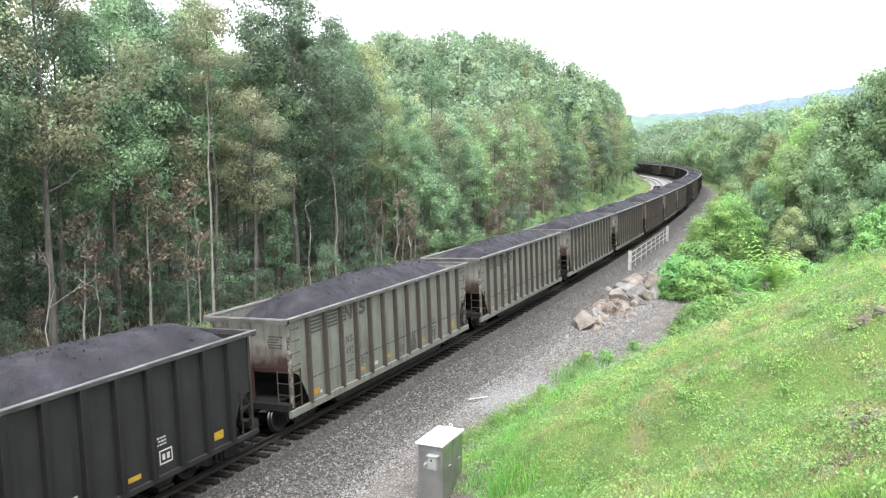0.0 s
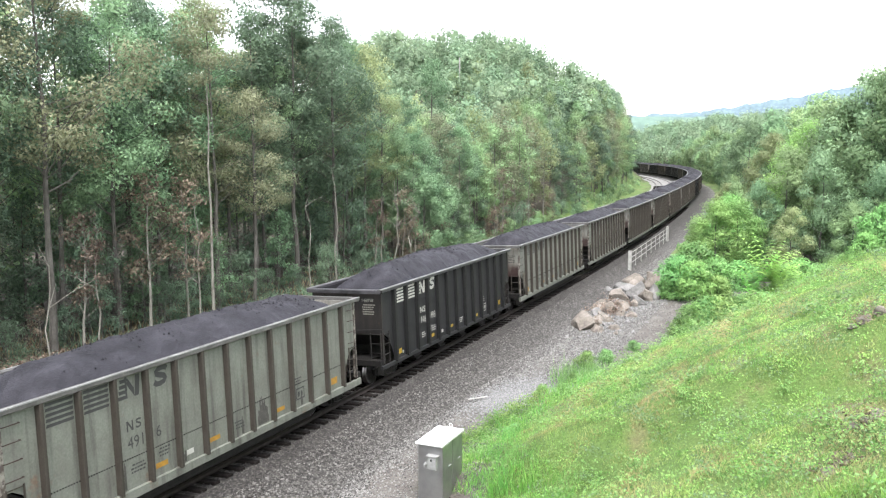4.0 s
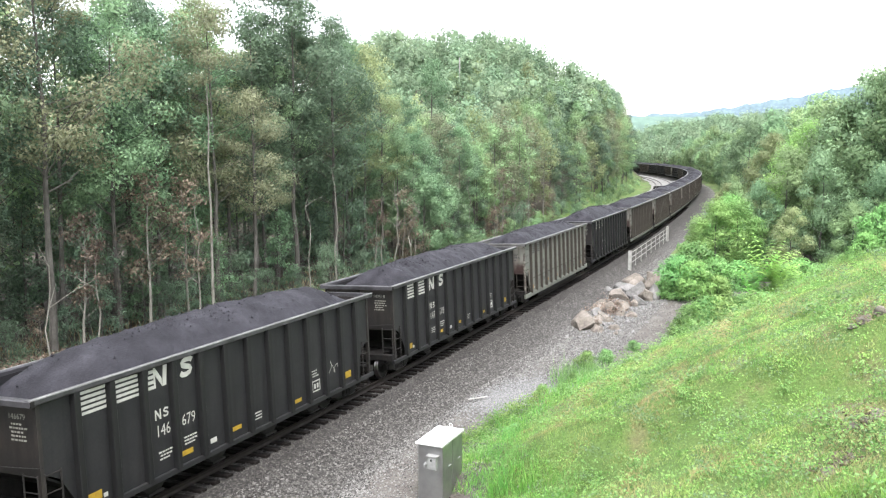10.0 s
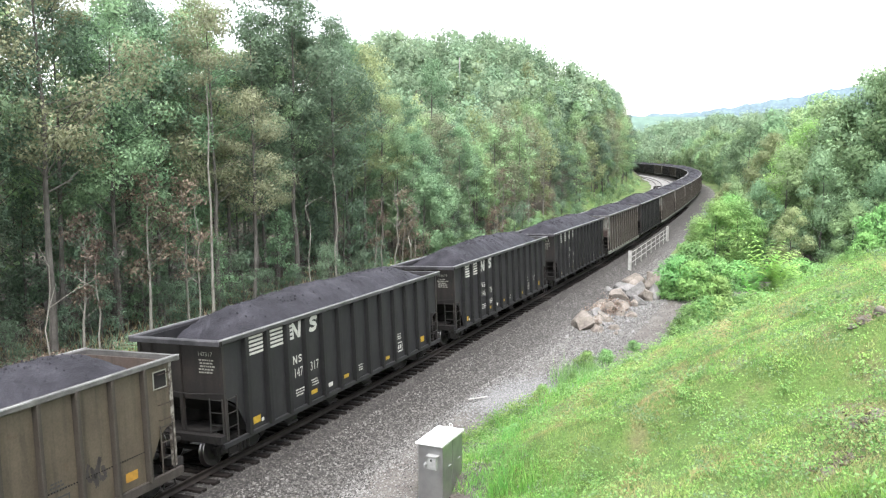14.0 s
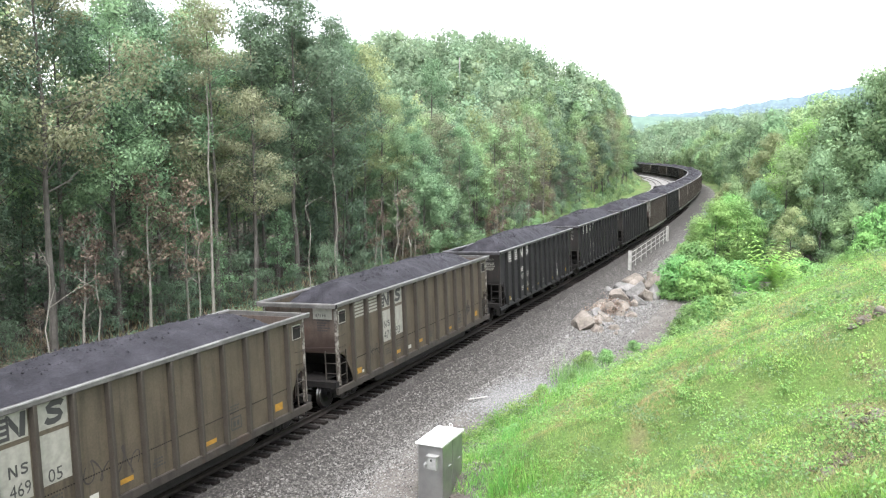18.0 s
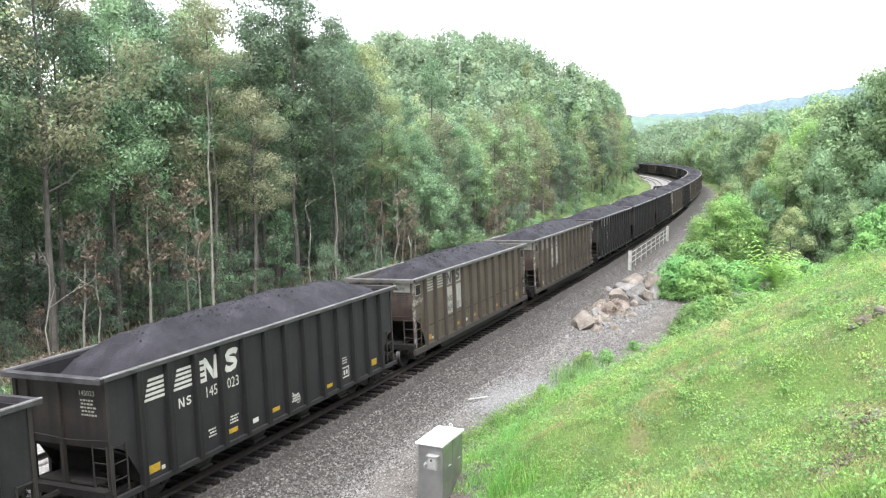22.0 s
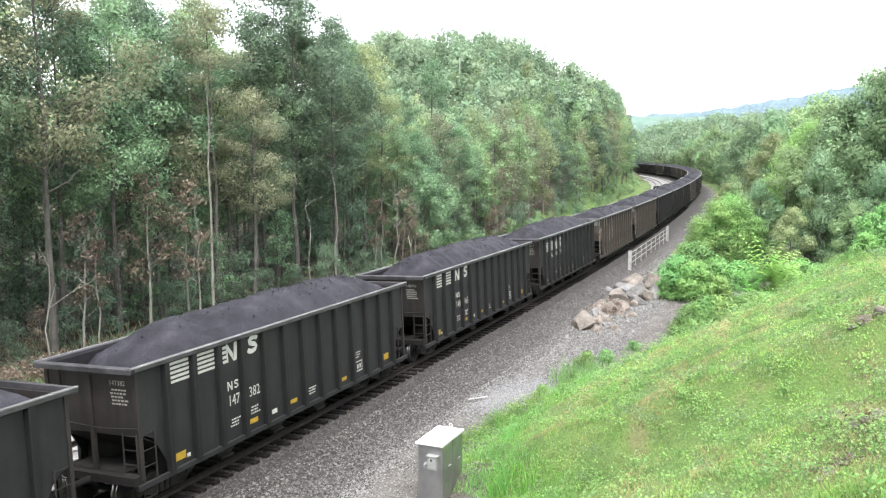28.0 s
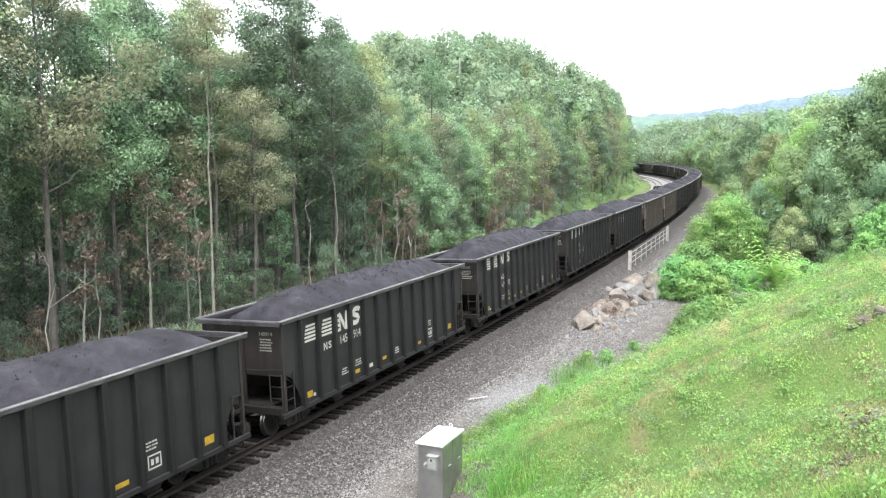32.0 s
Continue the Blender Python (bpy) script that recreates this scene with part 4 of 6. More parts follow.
stations = list(np.arange(-30, 60, 0.6)) + list(np.arange(60, 180, 2.0)) + list(np.arange(180, 600, 6.0))
lat_list = [-12.5, -11, -10.3, -6.2, -3.6, -2.1, -1.5, 0, 1.5, 1.9, 2.3, 2.8, 3.3, 4.0, 4.8, 5.6, 6.4, 7.2, 8.2]
z_of = {-12.5: -1.3, -11: -0.7, -10.3: -0.36, -6.2: -0.36, -3.6: -0.36, -2.1: -0.34, -1.5: -0.24, 0: -0.24, 1.5: -0.26, 1.9: -0.34, 2.3: -0.46, 2.8: -0.66, 3.3: -0.80, 4.0: -0.95, 4.8: -1.02, 5.6: -1.04, 6.4: -1.075, 7.2: -1.11, 8.2: -1.2}
bed_v = []
for s in stations:
    for lat in lat_list:
        p = bed(s, lat, z_of[lat])
        p.z -= 0.16 * min(1.0, max(0.0, (s - 33) / 9)) * min(1.0, max(0.0, (lat - 4.4) / 0.8))
        p.z += (0.05 * noise.noise((p.x * 0.8, p.y * 0.8, 3)) + 0.04 * noise.noise((p.x * 3, p.y * 3, 7))) * min(1.0, max(0.0, (62 - s) / 12)) if lat > 1.6 else 0
        bed_v.append(p)
nl = len(lat_list)
ba = (np.arange(len(stations) - 1)[:, None] * nl + np.arange(nl - 1)).ravel()
bed_me = sheet_mesh("ballast_bed", bed_v, np.stack([ba, ba + 1, ba + nl + 1, ba + nl], 1), BALLAST, True)
lat_at = np.array(lat_list)
spill = np.clip((4.7 - lat_at) / 2.4, 0, 1) * np.clip((lat_at + 3.4) / 1.2, 0, 1)
bed_me.attributes.new("dust_and_shade", "FLOAT", "POINT").data.foreach_set("value", np.tile(spill, len(stations)).astype(np.float32))
inner = np.clip((-2.4 - np.array(lat_list)) / 1.5, 0, 1)
bed_me.attributes.new("inner_pale", "FLOAT", "POINT").data.foreach_set("value", np.tile(inner, len(stations)).astype(np.float32))
ballast = tagged(new("ballast_bed", bed_me),
                 "grey-brown crushed stone ballast bed under the tracks", "ballast", kind="structure")

RAIL_SECTION = [(-0.075, -0.17), (-0.02, -0.15), (-0.012, -0.045), (-0.036, -0.03), (-0.036, -0.004), (-0.025, 0.0), (0.025, 0.0), (0.036, -0.004), (0.036, -0.03), (0.012, -0.045), (0.02, -0.15), (0.075, -0.17)]
rail_s = list(np.arange(-30, 60, 3.0)) + list(np.arange(60, 600, 6.0))
SLEEPER = Form().prism([(-0.115, -0.35), (0.115, -0.35), (0.115, -0.19), (0.10, -0.175), (-0.10, -0.175), (-0.115, -0.19)], -1.36, 1.36, "y").mesh("sleeper", TIMBER)
for tname, shift, lab in (("near_track", 0.0, "worn steel rails on dark timber sleepers under the coal train"), ("second_track", -4.2, "worn steel rails on timber sleepers beside the coal train"), ("third_track", -8.3, "worn steel rails on timber sleepers at the foot of the wooded bank")):
    tr = tagged(thing("railway_track", lab, "railway track", "railway tracks"), kind="structure")
    for side in (-0.755, 0.755):
        part("rail", bed_mesh("rail", [(shift + side + a, b) for a, b in RAIL_SECTION], rail_s, RAILHEAD), RAILHEAD, tr)
    count = 230 if shift == 0 else 90
    for k in range(count):
        s = 10 + k * 0.56 if shift == 0 else 130 + k * 1.12
        o = part("sleeper", SLEEPER, TIMBER, tr)
        p = bed(s, shift, 0)
        th = along(s)[2] + random.uniform(-0.02, 0.02)
        o.matrix_local = Matrix.Translation(p) @ Matrix.Rotation(th + math.pi / 2, 4, "Z") @ Matrix.Rotation(-LEAN, 4, "X") @ Matrix.Translation((0, random.uniform(-0.05, 0.05), 0))

# loose stones of the ballast
rng = np.random.default_rng(5)
PEBBLE = np.array([(1, 0, -0.4), (0, 1, -0.4), (-1, 0, -0.4), (0, -1, -0.4), (0.15, 0.1, 0.8)], float)
PEBBLE_F = np.array([(0, 1, 4), (1, 2, 4), (2, 3, 4), (3, 0, 4)])


def pebbles(name, pts, sizes, material):
    n = len(pts)
    v = PEBBLE[None] * rng.uniform(0.55, 1.25, (n, 5, 1)) * sizes[:, None, None]
    a = rng.uniform(0, 6.28, n)
    c, s = np.cos(a)[:, None], np.sin(a)[:, None]
    v = np.stack([v[..., 0] * c - v[..., 1] * s + 0.25 * v[..., 2], v[..., 0] * s + v[..., 1] * c, v[..., 2] * 0.8 + 0.3 * v[..., 0]], -1) + pts[:, None]
    return sheet_mesh(name, v.reshape(-1, 3), (PEBBLE_F[None] + 5 * np.arange(n)[:, None, None]).reshape(-1, 3), material)


def stone_mat(name, dark, mid, light):
    m, n, l, b = principled(name)
    geo = n.new("ShaderNodeNewGeometry")
    c = ramp(n, l, geo.outputs["Random Per Island"], [(0.0, dark), (0.5, mid), (1.0, light)])
    l.new(c, b.inputs["Base Color"])
    b.inputs["Roughness"].default_value = 0.92
    return m


STONES = stone_mat("crushed_stone", (0.03, 0.029, 0.028), (0.125, 0.121, 0.116), (0.235, 0.23, 0.222))
STONES_GREY = stone_mat("pale_crushed_stone", (0.09, 0.09, 0.09), (0.155, 0.155, 0.156), (0.235, 0.235, 0.235))
zl = np.array([z_of[a] for a in lat_list])


def bed_points(n, s0, s1, l0, l1):
    ss, ll = s0 + (s1 - s0) * rng.random(n) ** 1.5, rng.uniform(l0, l1, n)
    x, y, th = np.interp(ss, TS, TX), np.interp(ss, TS, TY), np.interp(ss, TS, TH)
    z = np.interp(ll, lat_list, zl)
    l = ll * math.cos(LEAN) - z * math.sin(LEAN)
    h = z * math.cos(LEAN) + (ll + 0.66) * math.sin(LEAN) + DROP
    return np.stack([x + l * np.cos(th), y + l * np.sin(th), h + rng.uniform(-0.01, 0.04, n)], 1)


STONES_DARK = stone_mat("coal_dusted_stone", (0.012, 0.011, 0.011), (0.034, 0.031, 0.029), (0.08, 0.075, 0.071))
STONES_MID = stone_mat("grimy_stone", (0.018, 0.017, 0.016), (0.07, 0.066, 0.062), (0.15, 0.144, 0.137))
tagged(new("dusty_ballast_stones", pebbles("dusty_ballast_stones", bed_points(14000, 11, 80, 0.9, 2.3), rng.uniform(0.02, 0.045, 14000), STONES_DARK)), "coal-dusted dark ballast stones along the sleeper ends", "stones", kind="stuff")
tagged(new("ballast_stones", pebbles("ballast_stones", bed_points(76000, 11, 80, 3.7, 7.4), 0.022 + 0.036 * rng.random(76000) ** 1.3, STONES)), "loose grey and brown crushed ballast stones", "stones", kind="stuff")
tagged(new("grimy_ballast_stones", pebbles("grimy_ballast_stones", bed_points(34000, 11, 80, 2.0, 4.3), 0.022 + 0.034 * rng.random(34000) ** 1.3, STONES_MID)), "grimy brown ballast stones on the shoulder of the bed", "stones", kind="stuff")
n_d = 15000
dp = np.stack([rng.uniform(-11.5, -4, n_d), 22 + 45 * rng.random(n_d) ** 1.4], 1)
dp = dp[dp[:, 0] < toe_of(dp[:, 1]) + 0.3]
dp = np.column_stack([dp, ground_z(dp[:, 0], dp[:, 1]) + 0.012])
tagged(new("dirt_stones", pebbles("dirt_stones", dp, rng.uniform(0.015, 0.06, len(dp)) , STONES)), "small stones strewn over the bare dirt", "stones", kind="stuff")
n_e = 9000
ep = np.stack([rng.uniform(-14, -8, n_e), rng.uniform(17, 25, n_e)], 1)
ep = np.column_stack([ep, np.maximum(ground_z(ep[:, 0], ep[:, 1]), -1.02 + 0.03 * rng.random(n_e)) + 0.02])
tagged(new("cabinet_gravel", pebbles("cabinet_gravel", ep, rng.uniform(0.012, 0.04, n_e), STONES)), "fine grey gravel round the signal cabinet", "gravel", kind="stuff")
n_p = 7000
gp = np.stack([rng.normal(-10.2, 0.75, n_p), rng.normal(30.4, 1.6, n_p)], 1)
gp = np.column_stack([gp, ground_z(gp[:, 0], gp[:, 1]) + 0.05])
tagged(new("gravel_patch", pebbles("gravel_patch", gp, rng.uniform(0.02, 0.05, n_p), STONES_GREY)), "pale grey gravel spread at the foot of the grass bank", "gravel", kind="stuff")


# ---- trees ----
ICO_V = np.array([(x, y, 0) for x in (-1, 1) for y in (-1.618, 1.618)] + [(0, x, y) for x in (-1, 1) for y in (-1.618, 1.618)] + [(y, 0, x) for x in (-1, 1) for y in (-1.618, 1.618)], float) / 1.902
ICO_F = np.array([f for f in itertools.combinations(range(12), 3) if all(np.linalg.norm(ICO_V[p] - ICO_V[q]) < 1.1 for p, q in itertools.combinations(f, 2))])
ICO_F = np.array([f if np.dot(np.cross(ICO_V[f[1]] - ICO_V[f[0]], ICO_V[f[2]] - ICO_V[f[0]]), ICO_V[f[0]]) > 0 else f[::-1] for f in ICO_F])


ICO_MID = {}
for f in ICO_F:
    for p, q in itertools.combinations(sorted(int(i) for i in f), 2):
        ICO_MID.setdefault((p, q), 12 + len(ICO_MID))
BALL_V = np.concatenate([ICO_V, [(ICO_V[p] + ICO_V[q]) / np.linalg.norm(ICO_V[p] + ICO_V[q]) for p, q in ICO_MID]])
BALL_F = []
for f in ICO_F:
    p, q, r_ = (int(i) for i in f)
    pq, qr, rp = (ICO_MID[tuple(sorted(e))] for e in ((p, q), (q, r_), (r_, p)))
    BALL_F += [(p, pq, rp), (pq, q, qr), (rp, qr, r_), (pq, qr, rp)]
BALL_F = np.array(BALL_F)


def round_off(me, normals):
    """Light the leaves of a crown as its billows lie."""
    normals = normals / (np.linalg.norm(normals, axis=1)[:, None] + 1e-9)
    me.polygons.foreach_set("use_smooth", np.ones(len(me.polygons), bool))
    me.normals_split_custom_set_from_vertices(normals.tolist())
    return me


def lumps(centres, radii, r, flat, fine=False):
    """Uneven knots of foliage, the hearts of the clumps."""
    n, sv, sf = len(centres), (BALL_V if fine else ICO_V), (BALL_F if fine else ICO_F)
    k = len(sv)
    v = sv[None] * r.uniform(0.82, 1.12, (n, k, 1)) * np.asarray(radii)[:, None, None] * [1, 1, flat] + np.asarray(centres)[:, None]
    return v.reshape(-1, 3), (sf[None] + k * np.arange(n)[:, None, None]).reshape(-1, 3), np.tile(sv, (n, 1))


def tree_meshes(seed, height, bare, spread, clumps, per, leaf, leaf_m, bark=BARK, lean=0.03, heart=0.0, slim=0.48, billow=1.0, soft=0.5, shell=0.3, flat=0.0):
    """Trunk with limbs, and a crown of leaf sprays gathered in uneven clumps."""
    r = np.random.default_rng(seed)
    wood = Form()
    pts, x, y = [], 0.0, 0.0
    for k in range(8):
        z = height * 0.93 * k / 7
        pts.append(Vector((x, y, z - (0.4 if k == 0 else 0))))
        x, y = x + r.normal(0, lean * height / 7), y + r.normal(0, lean * height / 7)
    r0 = 0.0078 * height + 0.025
    wood.tube(pts, [r0 * (1.25 if k == 0 else 1) * (1 - 0.88 * k / 7) for k in range(8)], 7)
    centres, radii = [], []
    for k in range(clumps):
        h = bare + (1 - bare) * (k + r.random()) / clumps
        prof = math.sin(math.pi * min(0.97, max(0.06, (h - bare) / (1 - bare) * 0.86 + 0.12)))
        a, d = r.uniform(0, 6.28), spread * (shell * min(1.0, 2.6 - 2.3 * h) + (1.05 - shell) * r.random()) * prof ** 0.7
        i = min(6, int(h * 7.5))
        stem = pts[i].lerp(pts[i + 1], min(1.0, max(0.0, h * 7.5 - i)))
        c = Vector((stem.x + d * math.cos(a), stem.y + d * math.sin(a), h * height))
        zl = max(height * 0.12, h * height - 0.5 * d - 0.4)
        il = min(6, int(zl / height * 7.5))
        low = pts[il].lerp(pts[il + 1], min(1.0, max(0.0, zl / height * 7.5 - il)))
        mid = low.lerp(c, 0.5) + Vector((0, 0, -0.12 * d))
        wood.rod(low, mid, r0 * 0.34 * (1.1 - h), r0 * 0.2 * (1.1 - h) + 0.008, 3, False)
        wood.rod(mid, c, r0 * 0.2 * (1.1 - h) + 0.008, 0.008, 3, False)
        centres.append(c)
        radii.append((r.uniform(0.42, 0.85) * spread * 0.5 + 0.2) * billow)
    pos, outs = [], []
    flat = flat or (0.62 if heart == 0 else 0.78)
    for c, rad in zip(centres, radii):
        q = r.normal(size=(per, 3))
        q /= np.linalg.norm(q, axis=1)[:, None]
        q *= ((r.random(per) ** 0.45) if heart == 0 else heart * 0.9 + (1.06 - heart * 0.9) * r.random(per) ** 0.7)[:, None] * rad
        outs.append(q / rad)
        q[:, 2] *= flat
        pos.append(q + np.array(c))
    pos, outs = np.concatenate(pos), np.concatenate(outs)
    v, f = leaves(pos, leaf, r, slim=slim, out=outs)
    middle, reach = np.array([0, 0, height * (0.5 + 0.5 * bare)]), np.array([spread, spread, height * (1 - bare) * 0.5])
    lie = soft * (outs * (1 + shell) + 0.6 * (pos - middle) / reach + [0, 0, 0.35]) + r.normal(size=pos.shape) * 0.18
    face = np.cross(v[1::3] - v[0::3], v[2::3] - v[0::3])
    face /= np.linalg.norm(face, axis=1)[:, None] + 1e-9
    face *= np.sign((face * lie).sum(1))[:, None]
    nors = np.repeat(lie + (1 - soft) * 0.9 * face, 3, axis=0)
    if heart:
        v2, f2, n2 = lumps([tuple(c) for c in centres], np.array(radii) * heart * 0.5, r, flat)
        nors = np.concatenate([nors, n2 + 0.8 * (v2 - middle) / reach + [0, 0, 0.35]])
        v, f = np.concatenate([v, v2]), np.concatenate([f, f2 + len(v)])
    return wood.mesh("trunk", bark), round_off(sheet_mesh("crown", v, f, leaf_m), nors)


def make_tree(name, label, category, meshes, group=""):
    t = thing(name, label, category, group)
    part("trunk", meshes[0], BARK, t)
    part("crown", meshes[1], LEAF_MID, t)
    return t


FOREST, FOREST_BACK, SAPLINGS = [], [], []
MID_TREE = "tall mid-green broadleaf tree with slender trunk at the wood's edge"
DARK_TREE = "tall deep-green broadleaf tree with slender trunk in the wood"
OLIVE_TREE = "tall olive-tinged locust tree with thin feathery crown"
PALE_TREE = "tall yellow-green locust tree with soft feathery crown"
KINDS = [(MID_TREE, LEAF_MID)] * 4 + [(DARK_TREE, LEAF_DARK)] * 3 + [(OLIVE_TREE, LEAF_OLIVE)] * 2 + [(PALE_TREE, LEAF_YELLOW)] * 2
BARE = (0.30, 0.42, 0.36, 0.24, 0.46, 0.4, 0.34, 0.45, 0.4, 0.34, 0.4)
WIDE = (3.1, 2.8, 3.3, 3.0, 3.2, 3.4, 2.9, 3.5, 3.3, 3.2, 3.4)
for k, (lab, lm) in enumerate(KINDS):
    thin = lm in (LEAF_OLIVE, LEAF_YELLOW)
    FOREST.append(make_tree("forest_tree", lab, "tree", tree_meshes(20 + k, 17.0, BARE[k], WIDE[k], 46, 290, 0.135 if thin else 0.15, lm, lean=0.032, soft=0.92, slim=0.55, billow=0.86, shell=0.45, flat=0.55 if thin else 0.68), "trees of the wooded bank"))
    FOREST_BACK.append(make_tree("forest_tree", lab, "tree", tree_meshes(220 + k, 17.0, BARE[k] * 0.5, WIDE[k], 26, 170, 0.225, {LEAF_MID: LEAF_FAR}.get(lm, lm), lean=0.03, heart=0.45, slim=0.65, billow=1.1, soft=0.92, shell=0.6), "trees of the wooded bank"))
for k in range(4):
    SAPLINGS.append(make_tree("sapling", "bushy young green tree under the taller wood", "tree", tree_meshes(140 + k, 7.5, 0.12, 1.9, 28, 115, 0.165, (LEAF_DARK, LEAF_DARK, LEAF_DARK, LEAF_MID)[k], lean=0.06, soft=0.8, slim=0.5), "saplings of the wooded bank"))
SHRUBS = []
for k in range(3):
    SHRUBS.append(make_tree("shrub", "dense green undergrowth shrub at the wood's foot", "shrub", tree_meshes(80 + k, 3.6, 0.08, 1.7, 24, 120, 0.12, LEAF_DARK, lean=0.06, soft=0.7), "undergrowth shrubs"))
SHRUBS.append(make_tree("shrub", "half-withered brown creeper-hung shrub at the wood's foot", "shrub", tree_meshes(90, 4.2, 0.15, 1.5, 18, 60, 0.16, LEAF_DEAD, BARK_PALE, 0.08), "undergrowth shrubs"))
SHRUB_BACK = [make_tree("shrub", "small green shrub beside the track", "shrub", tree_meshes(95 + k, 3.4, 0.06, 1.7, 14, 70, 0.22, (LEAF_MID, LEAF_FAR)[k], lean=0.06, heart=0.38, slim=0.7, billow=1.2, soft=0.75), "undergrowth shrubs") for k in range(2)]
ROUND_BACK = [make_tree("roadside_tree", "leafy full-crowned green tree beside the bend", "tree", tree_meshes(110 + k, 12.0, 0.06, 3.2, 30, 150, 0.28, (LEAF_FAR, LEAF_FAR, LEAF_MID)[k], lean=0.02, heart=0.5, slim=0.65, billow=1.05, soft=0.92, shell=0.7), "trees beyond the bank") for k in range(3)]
ROUND = []
for k in range(5):
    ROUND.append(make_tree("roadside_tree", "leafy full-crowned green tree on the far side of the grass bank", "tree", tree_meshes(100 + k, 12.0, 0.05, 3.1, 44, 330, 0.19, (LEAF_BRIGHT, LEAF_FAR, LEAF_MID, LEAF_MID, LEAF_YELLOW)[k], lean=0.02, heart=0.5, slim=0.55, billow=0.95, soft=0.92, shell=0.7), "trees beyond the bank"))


def placed(src, x, y, z, scale, turn, tall=1.0):
    o = copy_thing(src, Matrix.Translation((x, y, z)) @ Matrix.Rotation(turn, 4, "Z"))
    o.scale = (scale, scale, scale * tall)
    return o


rnd = random.Random(11)


def tz(x, y):
    return float(ground_z(np.array([x]), np.array([y]))[0])


def beside(s, u):
    x, y, th = along(s)
    return x + u * math.cos(th), y + u * math.sin(th)


# wooded bank on the left of the tracks: the trees that make its edge, one by one (x, y, height, kind)
EDGE_TREES = ((-31.4, 23.6, 16.5, 1), (-33.2, 25.4, 18.5, 5), (-31.4, 28.0, 18.6, 7), (-33.4, 30.6, 16.0, 4), (-32.2, 33.0, 16.0, 0), (-34.4, 34.8, 15.0, 2), (-35.5, 38.4, 16.8, 4),
              (-33.4, 37.2, 15.0, 3), (-36.0, 43.0, 18.6, 9), (-31.9, 40.4, 16.6, 8), (-30.9, 42.6, 12.2, 7), (-33.6, 46.4, 17.0, 6), (-35.0, 51.0, 20.2, 4), (-33.0, 50.6, 19.0, 5),
              (-31.6, 53.6, 17.6, 6), (-33.8, 57.0, 16.4, 4), (-33.6, 61.4, 17.8, 10), (-34.0, 65.5, 16.2, 9), (-31.4, 63.6, 11.5, 3), (-32.0, 67.4, 11.8, 0), (-32.2, 70.6, 10.8, 1), (-33.4, 76.5, 13.0, 8), (-36.4, 81.6, 18.6, 3),
              (-33.2, 81.0, 12.0, 2), (-34.0, 87.0, 14.0, 9), (-33.6, 92.5, 12.6, 0), (-35.0, 98.0, 14.4, 7), (-34.6, 104.5, 12.4, 1), (-35.6, 110.5, 13.8, 8), (-35.2, 117.0, 12.0, 9))
for x, y, tall_, k in EDGE_TREES:
    placed((FOREST if y < 84 else FOREST_BACK)[k], x, y, tz(x, y) - 0.1, tall_ / (16.0 if y < 60 else 17.3), rnd.uniform(0, 6.28))
# behind and beyond them the wood goes on unevenly
for row, (u0, step, low, high) in enumerate(((-16.2, 4.4, 0.8, 1.0), (-19.5, 4.4, 0.84, 1.04), (-23.0, 4.6, 0.88, 1.06), (-27, 5.2, 0.9, 1.06), (-33, 6.0, 0.92, 1.1), (-41, 8.0, 0.95, 1.1))):
    s = 118.0 if row == 0 else -6.0
    while s < 160:
        s += step * rnd.uniform(0.7, 1.35) * (1 + max(0, s - 70) / 110)
        x, y = beside(s, u0 + rnd.uniform(-1.3, 1.3))
        close = row < 2 and s < 74
        if (row > 3 and s < 62) or (row == 1 and s < 74 and rnd.random() < 0.4):
            continue
        pool = FOREST if close else FOREST_BACK
        src = rnd.choice(pool[:7] if rnd.random() < 0.75 else pool[7:])
        placed(src, x, y, tz(x, y) - 0.1, rnd.uniform(low, high) * (1.02 if s < 40 else 1.06 if s < 62 else 0.82 if s < 80 else 0.74), rnd.uniform(0, 6.28), rnd.uniform(0.92, 1.06))
s = -2.0
while s < 130:
    s += rnd.uniform(1.5, 3.2) * (1 + max(0, s - 60) / 90)
    x, y = beside(s, rnd.uniform(-17.0, -15.4 if s < 45 else -13.8))
    placed(rnd.choice(SHRUBS), x, y, tz(x, y) - 0.1, rnd.uniform(0.45, 1.0), rnd.uniform(0, 6.28))
for n_s, lo_u, hi_u, s_hi in ((84, -22.5, -15.9, 120), (26, -28, -20, 110)):
    for _ in range(n_s):
        along_s = -6 + (s_hi + 6) * rnd.random() ** 1.25
        x, y = beside(along_s, rnd.uniform(lo_u, hi_u))
        if along_s > 68:
            placed(rnd.choice(FOREST_BACK[:8]), x, y, tz(x, y) - 0.1, rnd.uniform(0.38, 0.6), rnd.uniform(0, 6.28))
            continue
        placed(rnd.choice(SAPLINGS), x, y, tz(x, y) - 0.1, rnd.uniform(0.6, 1.25), rnd.uniform(0, 6.28), rnd.uniform(0.8, 1.2))
s = 150.0
while s < 300:
    s += rnd.uniform(3.5, 6)
    for u in (-16.2, -20.5):
        x, y = beside(s + rnd.uniform(-2, 2), u + rnd.uniform(-1, 1))
        placed(rnd.choice(FOREST_BACK), x, y, tz(x, y) - 0.1, rnd.uniform(0.66, 0.86), rnd.uniform(0, 6.28))
for _ in range(90):
    x, y = beside(rnd.uniform(70, 300), rnd.uniform(-16.0, -13.2))
    placed(rnd.choice(SHRUB_BACK), x, y, tz(x, y) - 0.1, rnd.uniform(0.25, 0.6), rnd.uniform(0, 6.28))
